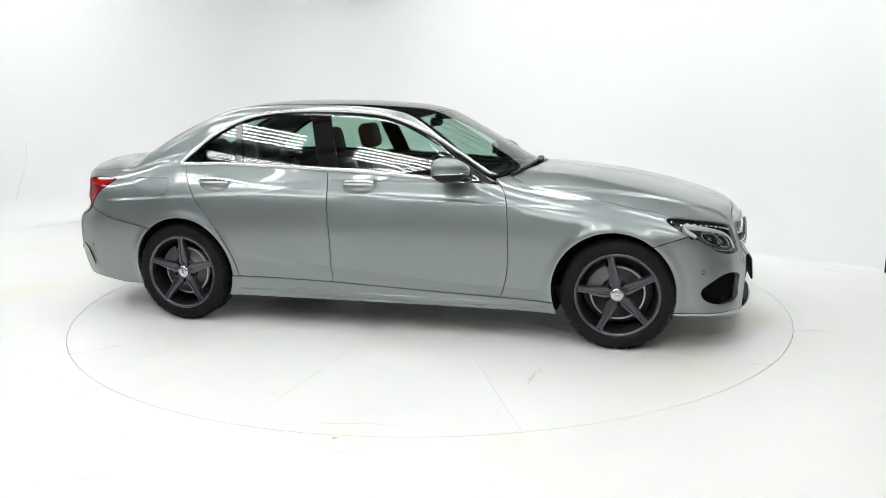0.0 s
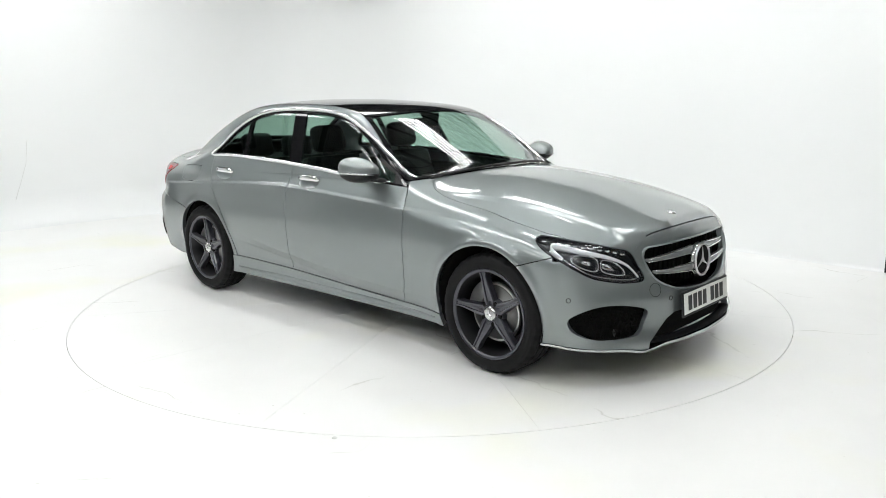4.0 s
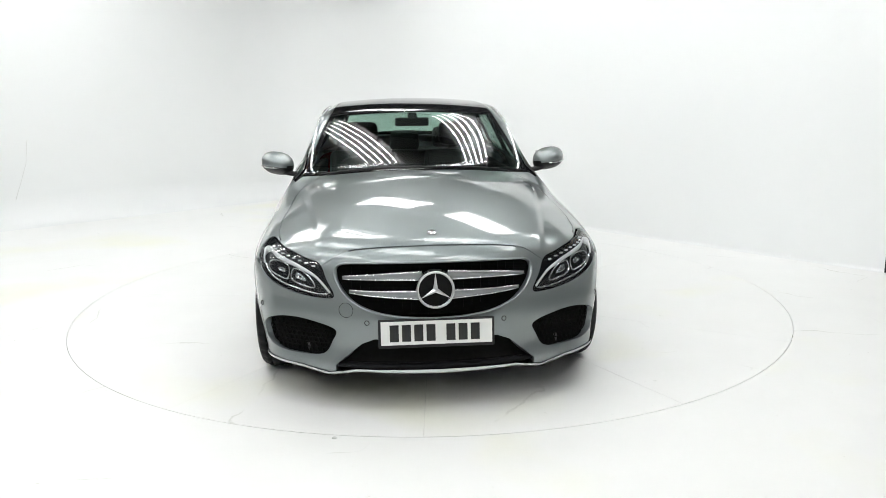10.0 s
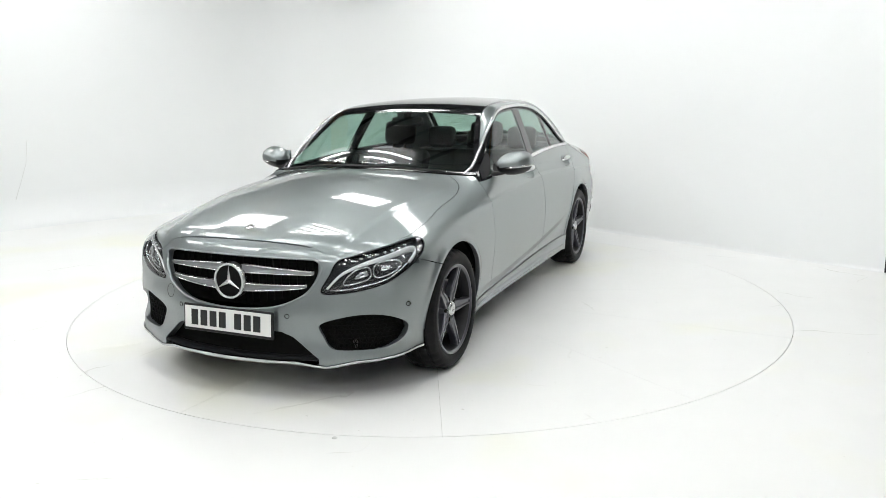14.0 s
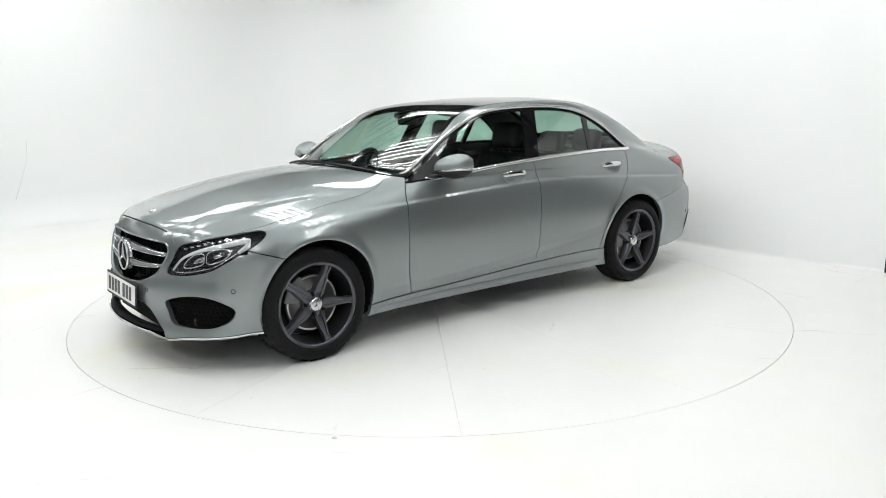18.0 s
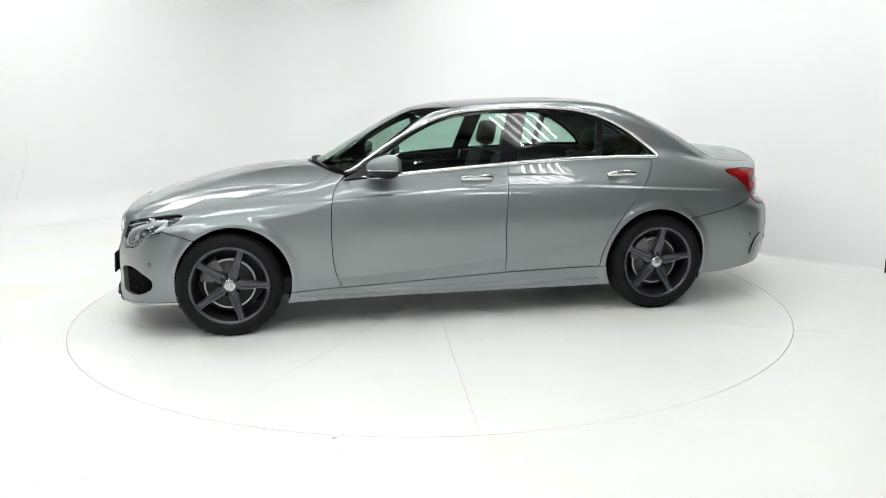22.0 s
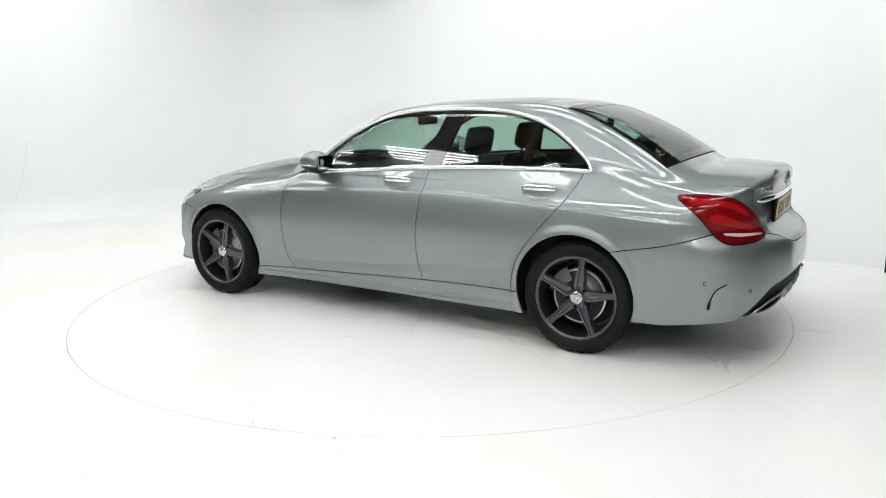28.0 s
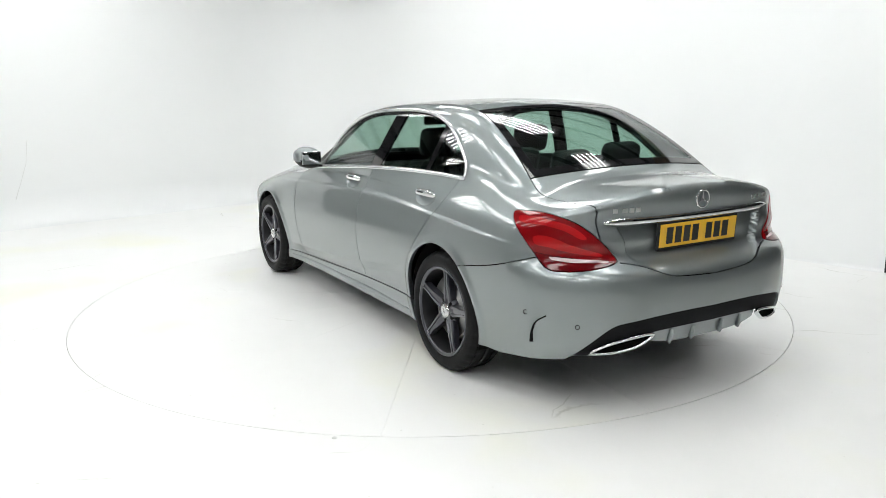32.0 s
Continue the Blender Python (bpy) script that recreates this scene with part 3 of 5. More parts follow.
def build_panels():
    c = car
    # flanks
    fender = clip(MAIN, lambda P: 0.6 - X(P), lambda P: DOOR_F(Z(P)) + GAP - X(P), arch, lambda P: Z(P) - HOODLINE(X(P)) + 0.0007,
                  lambda P: GAP - in_head(P), lambda P: np.where(X(P) > 1.42, 0.638 + GAP + (X(P) - 1.675) * 0.33 - Z(P), SILL(X(P)) + GAP - Z(P)),
                  lambda P: Z(P) - (0.958 + (X(P) - 0.63) * 0.17), lambda P: X(P) - 1.86)
    panel("front_fender", [fender], PAINT, c, "", (1, -1), depth=0.03)
    door = clip(MAIN, lambda P: np.abs(X(P) - 0.2) - 0.6, lambda P: X(P) - DOOR_F(Z(P)) + GAP, lambda P: DOOR_B(Z(P)) + GAP - X(P),
                lambda P: SILL(X(P)) + GAP - Z(P), lambda P: Z(P) - BELT(X(P)), cup_hole)
    panel("front_door", [door], PAINT, c, "", (1, -1), depth=0.03)
    door = clip(MAIN, lambda P: np.abs(X(P) + 0.9) - 0.6, lambda P: X(P) - DOOR_B(Z(P)) + GAP, lambda P: DOOR_R(Z(P)) + GAP - X(P),
                lambda P: SILL(X(P)) + GAP - Z(P), lambda P: Z(P) - BELT(X(P)), arch, cup_hole)
    panel("rear_door", [door], PAINT, c, "", (1, -1), depth=0.03)
    sill = clip(MAIN, lambda P: np.abs(X(P)) - 1.12, lambda P: Z(P) - SILL(X(P)) + GAP * 0.8, lambda P: 0.188 - Z(P), arch)
    panel("side_sill", [sill], PAINT, c, "body-coloured sill cover", (1, -1), lift=0.006, depth=0.05)
    frame_side = clip(MAIN, lambda P: X(P) - 0.83, lambda P: np.where(P[:, 0] > -1.7, GAP * 0.9 - inside(CABIN_SIDE, X(P), Z(P)), -1), arch,
                      lambda P: np.where(X(P) > 0.4, 0.958 + (X(P) - 0.63) * 0.17 + GAP - Z(P), -1),
                      lambda P: np.where((X(P) < -0.8), np.where(X(P) < -1.35, BUMPER_R(X(P)) + GAP - Z(P), -1), 0.93 - Z(P)),
                      lambda P: SILL(X(P)) + GAP - Z(P),
                      lambda P: GAP - in_tail(P),
                      lambda P: roof_edge(P) - Y(P) + GAP,
                      lambda P: -2.32 - X(P))
    panel("side_frame", [frame_side], PAINT, c, "roof rail, pillars and rear wing in one panel", (1,), depth=0.03)
    flap = lambda P: np.where((X(P) < -1.4) & (Y(P) > 0.6), inside(FLAP, X(P), Z(P)), 1.0)
    panel("side_frame", [clip(frame_side, lambda P: 0.0016 - flap(P))], PAINT, c, "roof rail, pillars and rear wing in one panel", (-1,), depth=0.03)
    panel("fuel_flap", [clip(frame_side, lambda P: flap(P) + 0.001)], PAINT, c, "fuel filler flap", (-1,), depth=0.01)
    # roof, glass, bonnet, boot
    roof = clip(MAIN, lambda P: 0.9 - Z(P), lambda P: np.abs(X(P) + 0.55) - 0.75, lambda P: Y(P) - roof_edge(P) + GAP, lambda P: xe_of(P) + 1.00 + GAP, lambda P: -1.20 - xe_of(P))
    panel("roof", [roof], PAINT, c, centre=True)
    for x0, x1 in ((-0.03, 0.165), (-0.80, -0.035), (-0.998, -0.805)):
        g = clip(MAIN, lambda P: 0.9 - Z(P), lambda P: np.abs(X(P) + 0.4) - 0.75, lambda P: Y(P) - roof_edge(P) + GAP, lambda P: xe_of(P) - x1, lambda P: x0 - xe_of(P))
        panel("roof_glass", [g], BLACK_GLOSS, c, "black glass roof panel", centre=True)
    ws = clip(MAIN, lambda P: 0.9 - Z(P), lambda P: 0.05 - X(P), lambda P: xe_of(P) - 0.87, lambda P: 0.17 - xe_of(P), lambda P: Y(P) - roof_edge(P) + GAP)
    rim = lambda P: np.maximum(np.maximum(xe_of(P) - 0.83, 0.195 - xe_of(P)), Y(P) - roof_edge(P) + 0.03)
    panel("windscreen", [clip(ws, rim)], GLASS_FRONT, c, "clear windscreen", centre=True, depth=0.004)
    panel("windscreen_surround", [clip(ws, lambda P: -rim(P))], BLACK_GLOSS, c, "black edge band of the windscreen", centre=True, lift=0.001, depth=0.01)
    rw = clip(MAIN, lambda P: 0.9 - Z(P), lambda P: X(P) + 1.05, lambda P: -1.90 - xe_of(P), lambda P: xe_of(P) + 1.205, lambda P: Y(P) - roof_edge(P) + GAP)
    rim2 = lambda P: np.maximum(np.maximum(-1.855 - xe_of(P), xe_of(P) + 1.26), Y(P) - roof_edge(P) + 0.045)
    panel("rear_window", [clip(rw, rim2)], GLASS_REAR, c, "tinted rear window", centre=True, depth=0.004)
    panel("rear_window_surround", [clip(rw, lambda P: -rim2(P))], BLACK_GLOSS, c, "black edge band of the rear window", centre=True, lift=0.001, depth=0.01)
    fore = lambda P: np.maximum(Z(P) - 0.79, 1.86 - X(P))
    hood_cuts = (lambda P: HOODLINE(X(P)) + 0.0007 - Z(P), lambda P: np.where(X(P) > 1.8, HOOD_NOSE(np.minimum(Y(P), 0.56)) + GAP - Z(P), -1), lambda P: GAP - in_head(P))
    hood_a = clip(MAIN, lambda P: 0.6 - Z(P), lambda P: 0.75 - X(P), lambda P: 0.895 - xe_of(P), lambda P: -fore(P), *hood_cuts)
    hood_b = clip(NOSE, lambda P: 1.8 - X(P), fore, *hood_cuts)
    panel("bonnet", [hood_a, hood_b], PAINT, c, centre=True, depth=0.03)
    cowl = clip(MAIN, lambda P: 0.8 - Z(P), lambda P: 0.6 - X(P), lambda P: xe_of(P) - 0.92, lambda P: 0.865 - xe_of(P), lambda P: Y(P) - 0.70)
    panel("cowl", [cowl], BLACK_PLASTIC, c, "black plastic cowl below the windscreen", centre=True, lift=-0.012)
    lid_edge = lambda P: roof_edge(P) - Y(P)
    lid_a = clip(MAIN, lambda P: 0.7 - Z(P), lambda P: X(P) + 1.6, lambda P: xe_of(P) + 1.905 + GAP, lambda P: -lid_edge(P) + GAP, lambda P: GAP - in_tail(P), lambda P: -(Z(P) - 1.0 + X(P) + 2.33))
    lid_b = clip(TAIL, lambda P: Z(P) - 1.0 + X(P) + 2.33, lambda P: -lid_edge(P) + GAP, lambda P: LID_LOW(Y(P)) + GAP - Z(P), lambda P: GAP - in_tail(P))
    panel("boot_lid", [lid_a, lid_b], PAINT, c, centre=True)
    # nose and tail
    nose = clip(NOSE, lambda P: 1.55 - X(P), arch, lambda P: np.where(X(P) > 1.88, -1, Z(P) - (0.638 - GAP + (X(P) - 1.675) * 0.33)), lambda P: GAP - in_head(P),
                lambda P: np.where(X(P) > 1.8, Z(P) - HOOD_NOSE(np.minimum(Y(P), 0.56)) + GAP, -1), lambda P: -inside(GRILLE, Y(P), Z(P)), lambda P: -inside(FOG, Y(P), Z(P)),
                lambda P: -inside(INTAKE, Y(P), Z(P)), lambda P: lip_z(P) - Z(P))
    panel("front_bumper", [nose], PAINT, c, centre=True, depth=0.035)
    seal = clip(NOSE, lambda P: 0.40 - Y(P), lambda P: Y(P) - 0.66, lambda P: 0.60 - Z(P), lambda P: Z(P) - 0.80, lambda P: 0.003 - in_head(P), lambda P: -inside(GRILLE, Y(P), Z(P)) + 0.01)
    panel("bonnet_corner", [seal], PAINT, c, "", (1, -1), lift=-0.003, depth=0.01)
    lip = clip(NOSE, lambda P: 1.72 - X(P), arch, lambda P: Z(P) - lip_z(P) + 0.001, lambda P: lip_z(P) - 0.017 + 0.006 * step(0.05, 0.4, Y(P)) - Z(P))
    panel("front_lip", [lip], LIP_CHROME, c, "chrome strip along the front lip", centre=True, lift=0.008, depth=0.05)
    tail = clip(TAIL, lambda P: X(P) + 1.55, arch, lambda P: Z(P) - np.where(Y(P) < 0.5, LID_LOW(Y(P)), BUMPER_R(X(P))) + GAP, lambda P: GAP - in_tail(P),
                lambda P: diffuser_top(P) - Z(P))
    panel("rear_bumper", [tail], PAINT, c, centre=True, depth=0.035)
    low_band = clip(TAIL, lambda P: X(P) + 2.0, lambda P: Z(P) - diffuser_top(P), lambda P: np.maximum(diffuser_top(P) - 0.085, 0.285) - Z(P), lambda P: Y(P) - 0.715)
    panel("diffuser", [low_band], DIFFUSER_BLACK, c, "black mesh band below the rear bumper", centre=True, lift=-0.012, depth=0.03)
    skirt = clip(TAIL, lambda P: X(P) + 2.0, lambda P: Z(P) - diffuser_top(P) + 0.085, lambda P: 0.305 + 0.25 * (Y(P) / 0.36) ** 4 * 0.12 - Z(P), lambda P: Y(P) - 0.37)
    panel("diffuser_skirt", [skirt], PAINT, c, "body-coloured diffuser under the bumper", centre=True, lift=-0.022, depth=0.08)
    # lights
    head = clip(NOSE, lambda P: 1.5 - X(P), lambda P: in_head(P) + 0.002)
    panel("headlight_lens", [head], LENS, c, "clear headlight lens", (1, -1), depth=0.002)
    tl = clip(TAIL, lambda P: X(P) + 1.7, lambda P: in_tail(P) + 0.002)
    s = lambda P: along(P, TAIL_O, TAIL_D)
    band = lambda P: Z(P) - (0.755 - 0.14 * (s(P) - 0.2))
    panel("tail_light", [clip(tl, lambda P: -band(P))], RED_LENS, c, "red tail light", (1, -1), lift=0.003, depth=0.02)
    panel("tail_light_base", [clip(tl, lambda P: band(P) + 0.002)], RED_DARK, c, "dark red lower tail light", (1, -1), lift=0.002, depth=0.02)
    # side windows
    ins = lambda P: inside(WINDOW, X(P), Z(P))
    region = clip(MAIN, lambda P: np.abs(X(P) + 0.4) - 1.15, lambda P: 0.9 - Z(P), lambda P: ins(P) + 0.004)
    lean = lambda P, x: X(P) - (x - 0.32 * (Z(P) - 1.03))
    g1 = lambda P: np.maximum(ins(P) + 0.017, -lean(P, -0.322))
    g2 = lambda P: np.maximum(np.maximum(ins(P) + 0.017, lean(P, -0.455)), -1.000 - 0.18 * (Z(P) - 1.03) - X(P))
    g3 = lambda P: np.maximum(ins(P) + 0.017, X(P) + 1.046 + 0.19 * (Z(P) - 1.03))
    panel("window_frame", [clip(region, lambda P: -g1(P), lambda P: -g2(P), lambda P: -g3(P))], BLACK_GLOSS, c, "black window frame and door pillar", (1, -1), lift=-0.004, depth=0.015)
    for g in (g1, g2, g3):
        panel("side_window", [clip(region, g)], GLASS_SIDE if g is g1 else GLASS_REAR, c, "tinted side window", (1, -1), lift=-0.006, depth=0.004)


def roof_edge(P):
    """Half width of roof, windscreen, rear window and boot lid."""
    return np.where(X(P) > 0.08, 0.73 - (Z(P) - 0.975) * 0.45, EDGE(X(P)))


def lip_z(P):
    y = Y(P)
    return 0.213 - 0.027 * np.clip(1 - np.abs(y - 0.505) / 0.13, 0, 1) + 0.016 * step(0.62, 0.86, y)


def diffuser_top(P):
    y = Y(P)
    return np.maximum(DIFF(np.minimum(y, 0.80)), 0.213 + 0.137 * np.clip(-1.806 - X(P), 0, 0.5))


build_panels()


def flank(name, xs, zs, rx, rz, mat, out=0.004, label="", parent=None, k=8, closed=False, hug=False):
    """A strip along the flank on both sides."""
    p, n = side_many(list(zip(xs, zs)))
    pts = p + n * out
    if hug:
        q = cast(np.stack([p[:, 0], 0 * p[:, 1] + 0.2, np.maximum(p[:, 2], 0.962)], 1), np.tile([0.0, 1.0, 0.0], (len(p), 1)), 0.0, 1.2, lambda P: cabin(P[..., 0], P[..., 1], P[..., 2]))
        pts[:, 1] = np.where(p[:, 0] > 0.3, np.minimum(pts[:, 1], q[:, 1] + 0.008), pts[:, 1])
    V, F = sweep(list(pts), rx, rz, k, closed)
    for s in (1, -1):
        W = [(v[0], v[1] * s, v[2]) for v in V]
        part_mesh(name, mesh_from(name, W, F if s > 0 else [f[::-1] for f in F], mat), parent or car, label)


def build_trim():
    loop = WINDOW[::1]
    flank("window_trim", loop[:, 0], loop[:, 1], 0.009, 0.0125, TRIM_BRIGHT, 0.008, "chrome strip round the side windows", closed=True, hug=True)
    xs = np.linspace(0.685, -1.42, 42)
    flank("belt_trim", xs, BELT(xs) + 0.003, 0.007, 0.013, TRIM_BRIGHT, 0.004, "chrome strip along the window sill", hug=True)
    xs = np.linspace(1.0, -1.0, 20)
    flank("sill_ridge", xs, 0.222 + 0.012 * np.clip(-xs, 0, 1), 0.008, [0.004 + 0.016 * min(1.0, (1.0 - abs(x)) / 0.5) for x in xs], PAINT, 0.003, "raised blade along the sill")
    # rear chrome bar and number plates' seats
    ys = np.linspace(-0.555, 0.555, 29)
    pts = [cast(np.array([[-1.3, y, 0.905]]), np.array([[-1.0, 0, 0]]), 0.02, 1.6)[0] + np.array([-0.004, 0, -0.01 + 0.0 * y]) for y in ys]
    V, F = sweep(pts, 0.008, [0.005 + 0.016 * min(1, (0.556 - abs(y)) / 0.07) - 0.004 * min(1, (0.556 - abs(y)) / 0.4) for y in ys], 8)
    part_mesh("boot_bar", mesh_from("boot_bar", V, F, CHROME), car, "chrome bar over the number plate")


build_trim()


# ---- wheels ----
def build_wheel():
    """A wheel round the y axis, its face towards +y, centre at the origin."""
    R = 0.327
    prof = [(0.222, -0.098), (0.235, -0.106), (0.27, -0.112), (0.30, -0.108), (0.315, -0.096), (0.322, -0.08)]
    for y in (-0.055, 0.0, 0.055):
        prof += [(R, y - 0.018), (R, y - 0.006), (R - 0.008, y - 0.005), (R - 0.008, y + 0.005), (R, y + 0.006), (R, y + 0.018)]
    prof += [(0.322, 0.08), (0.315, 0.096), (0.303, 0.107), (0.298, 0.107), (0.290, 0.112), (0.270, 0.112), (0.256, 0.107), (0.245, 0.099), (0.238, 0.090)]
    V, F = lathe(prof, 160)
    # cross grooves of the tread
    k = len(prof)
    V = [(v[0] * 0.982, v[1], v[2] * 0.982) if (i // k) % 5 == 0 and prof[i % k][0] > 0.312 and abs(prof[i % k][1]) > 0.03 else v for i, v in enumerate(V)]
    tyre = mesh_from("tyre", V, F, RUBBER)
    V, F = lathe([(0.239, 0.092), (0.247, 0.099), (0.245, 0.103), (0.239, 0.103), (0.229, 0.098), (0.225, 0.085), (0.215, 0.04), (0.21, -0.09), (0.222, -0.10)], 72)
    rim = mesh_from("wheel", V, F, ALLOY)
    V, F = lathe([(0.2275, 0.0935), (0.224, 0.083), (0.2135, 0.04), (0.2085, -0.085)], 72)
    barrel = mesh_from("barrel", V, F, ALLOY_DARK)
    # one spoke, root at the hub, tip at the rim, with a groove down its middle
    us = np.linspace(0, 1, 9)
    prof_w = spline([0, 0.25, 0.5, 0.8, 1.0], [0.036, 0.031, 0.025, 0.019, 0.024])
    rows, F = [], []
    for u in us:
        r = 0.045 + u * 0.190
        w = float(prof_w(u))
        top = 0.083 + 0.014 * u - 0.010 * (1 - u) ** 2
        for s, h in ((-1, -0.042), (-1, -0.010), (-0.86, -0.001), (-0.42, 0.0), (-0.30, -0.007), (0.30, -0.007), (0.42, 0.0), (0.86, -0.001), (1, -0.010), (1, -0.042)):
            rows.append((w * s, top + h, r))
    k = 10
    for i in range(len(us) - 1):
        for j in range(k - 1):
            F.append((i * k + j, i * k + j + 1, (i + 1) * k + j + 1, (i + 1) * k + j))
        F.append((i * k + k - 1, i * k, (i + 1) * k, (i + 1) * k + k - 1))
    spoke = mesh_from("spoke", rows, F, ALLOY, False)
    V, F = lathe([(0.0, 0.070), (0.066, 0.070), (0.076, 0.060), (0.080, 0.03)], 30)
    hub = mesh_from("hub", V, F, ALLOY)
    V, F = lathe([(0.0, 0.090), (0.028, 0.089), (0.037, 0.086), (0.040, 0.078), (0.041, 0.066)], 28)
    cap = mesh_from("hub_cap", V, F, SATIN)
    V, F = lathe([(0.0, 0.0745), (0.009, 0.0745), (0.0125, 0.073), (0.0125, 0.066)], 12)
    bolt = mesh_from("wheel_bolt", V, F, UNDER)
    V, F = lathe([(0.06, 0.05), (0.06, 0.032), (0.160, 0.032), (0.160, -0.012), (0.06, -0.012)], 48)
    disc = mesh_from("brake_disc", V, F, STEEL)
    V, F = lathe([(0.149, 0.0325), (0.158, 0.0328), (0.1605, 0.031), (0.161, 0.012)], 48)
    edge = mesh_from("disc_edge", V, F, BRIGHT_STEEL)
    V, F = lathe([(0.10, 0.045), (0.175, 0.045), (0.184, 0.035), (0.184, -0.03)], 14, 0.15, 1.15)
    cal = mesh_from("brake_caliper", V, F, IRON)
    V, F = lathe([(0.0, -0.05), (0.20, -0.05)], 32)
    back = mesh_from("wheel_backing", V, F, ALLOY_DARK)
    star = []
    for i in range(3):
        a = math.pi / 2 + i * 2 * math.pi / 3
        star.append((0.024 * math.cos(a), 0.0915, 0.024 * math.sin(a)))
        a += math.pi / 3
        star.append((0.0045 * math.cos(a), 0.0915, 0.0045 * math.sin(a)))
    star = mesh_from("cap_emblem", star + [(0, 0.0945, 0)], [(i, (i + 1) % 6, 6) for i in range(6)], CHROME, False)
    return tyre, rim, spoke, hub, cap, bolt, disc, cal, back, star, barrel, edge


def place_wheels():
    tyre, rim, spoke, hub, cap, bolt, disc, cal, back, star, barrel, edge = build_wheel()
    for x, y, s, a0 in ((1.42, 0.794, 1, 33.5), (-1.42, 0.789, 1, -26.8), (1.42, -0.794, -1, -6.8), (-1.42, -0.789, -1, -18.6)):
        w = part_mesh("wheel", rim, car, "dark anthracite five-spoke alloy wheel")
        w.matrix_basis = pose(CAR_X + x, CAR_Y + y, 0.3255, 0, 0, 0 if s > 0 else 180)
        for n, me in (("tyre", tyre), ("hub", hub), ("hub_cap", cap), ("brake_disc", disc), ("brake_caliper", cal), ("wheel_backing", back), ("cap_emblem", star), ("barrel", barrel), ("disc_edge", edge)):
            part_mesh(n, me, w)
        for i in range(5):
            o = part_mesh("spoke", spoke, w)
            o.matrix_basis = Matrix.Rotation(radians(a0 + 90 + 72 * i), 4, "Y")
            b = part_mesh("wheel_bolt", bolt, w)
            a = radians(a0 + 90 + 36 + 72 * i)
            b.location = (0.060 * math.sin(a), 0, 0.060 * math.cos(a))


# ---- underside, arches, cabin ----
def slab(name, x0, x1, y0, y1, z0, z1, mat, label="", bevel=0.01, m=None, parent=None):
    bm = bmesh.new()
    box(bm, x0, x1, y0, y1, z0, z1, m, bevel)
    return part(name, bm, mat, parent or car, label, False)


def build_inside():
    slab("under_tray", -1.95, 2.02, -0.62, 0.62, 0.18, 0.30, UNDERBODY, "dark grey underbody")
    for s in (1, -1):
        slab("floor_edge", -1.02, 1.02, s * 0.71 - 0.1, s * 0.71 + 0.1, 0.185, 0.26, UNDERBODY)
        slab("door_card", -1.28, 0.80, s * 0.715 - 0.03, s * 0.715 + 0.03, 0.30, 0.93, TRIM_DARK, "black inner door trim", 0.02)
        for x in (1.415, -1.415):
            V, F = lathe([(0.362, -0.13), (0.362, 0.16)], 28, radians(-25), radians(205))
            V += [(0, -0.13, 0)]
            k = 29
            F += [(2 * i, 2 * i + 2, len(V) - 1) for i in range(28)]
            ob = part_mesh("arch_liner", mesh_from("arch_liner", [(v[0], v[1] * s, v[2]) for v in V], F, UNDER), car, "black wheel-arch liner")
            ob.location = (x - 0.02 if x > 0 else x + 0.012, s * 0.70, 0.342)
    slab("grille_backing", 1.98, 2.03, -0.46, 0.46, 0.42, 0.715, UNDER)
    slab("intake_backing", 2.03, 2.07, -0.52, 0.52, 0.165, 0.37, UNDER)
    slab("parcel_shelf", -1.78, -1.28, -0.62, 0.62, 0.96, 0.985, TRIM_DARK, "dark parcel shelf")
    slab("boot_floor", -2.2, -1.3, -0.6, 0.6, 0.3, 0.9, UNDER)
    slab("engine_block", 0.95, 1.85, -0.6, 0.6, 0.3, 0.72, UNDER)
    bm = bmesh.new()
    box(bm, 0.42, 0.95, -0.70, 0.70, 0.62, 0.93, None, 0.05)
    part("dashboard", bm, TRIM_DARK, car, "black dashboard", True)
    slab("centre_console", -0.45, 0.5, -0.13, 0.13, 0.28, 0.58, TRIM_DARK, "", 0.03)
    # seats
    def seat(x, y, w, rear=False):
        lean = 22 if not rear else 24
        slab("seat_cushion", x - 0.05, x + 0.48, y - w, y + w, 0.36, 0.54, LEATHER, "black leather seat cushion", 0.05)
        m = Matrix.Translation((x - 0.02, y, 0.5)) @ pose(0, 0, 0, 0, -lean, 0)
        slab("seat_back", -0.09, 0.07, -w, w, 0.0, 0.58 if not rear else 0.52, LEATHER, "black leather seat back", 0.05, m)

    def rest(x, y, z):
        bm = bmesh.new()
        box(bm, -0.055, 0.055, -0.13, 0.13, -0.09, 0.10, pose(x, y, z, 0, -12, 0), 0.045)
        for s in (-0.05, 0.05):
            box(bm, -0.006, 0.006, s - 0.006, s + 0.006, -0.2, -0.08, pose(x, y, z, 0, -12, 0))
        part("headrest", bm, LEATHER, car, "black leather headrest", True)
    for y in (0.37, -0.37):
        seat(-0.28, y, 0.25)
        rest(-0.52, y, 1.16)
    seat(-1.15, 0.0, 0.62, True)
    for y in (0.38, 0.0, -0.38):
        rest(-1.40, y, 1.08 if y else 1.05)
    # steering wheel on the car's right
    V, F = sweep([(0.185 * math.cos(a), 0.185 * math.sin(a), 0) for a in np.linspace(0, 2 * math.pi, 33)[:-1]], 0.015, 0.015, 8, True)
    o = part_mesh("steering_wheel", mesh_from("steering_wheel", V, F, LEATHER), car, "black leather steering wheel")
    o.matrix_basis = pose(0.28, -0.37, 0.90, 0, 62, 0)
    bm = bmesh.new()
    box(bm, -0.16, 0.16, -0.02, 0.02, -0.012, 0.012)
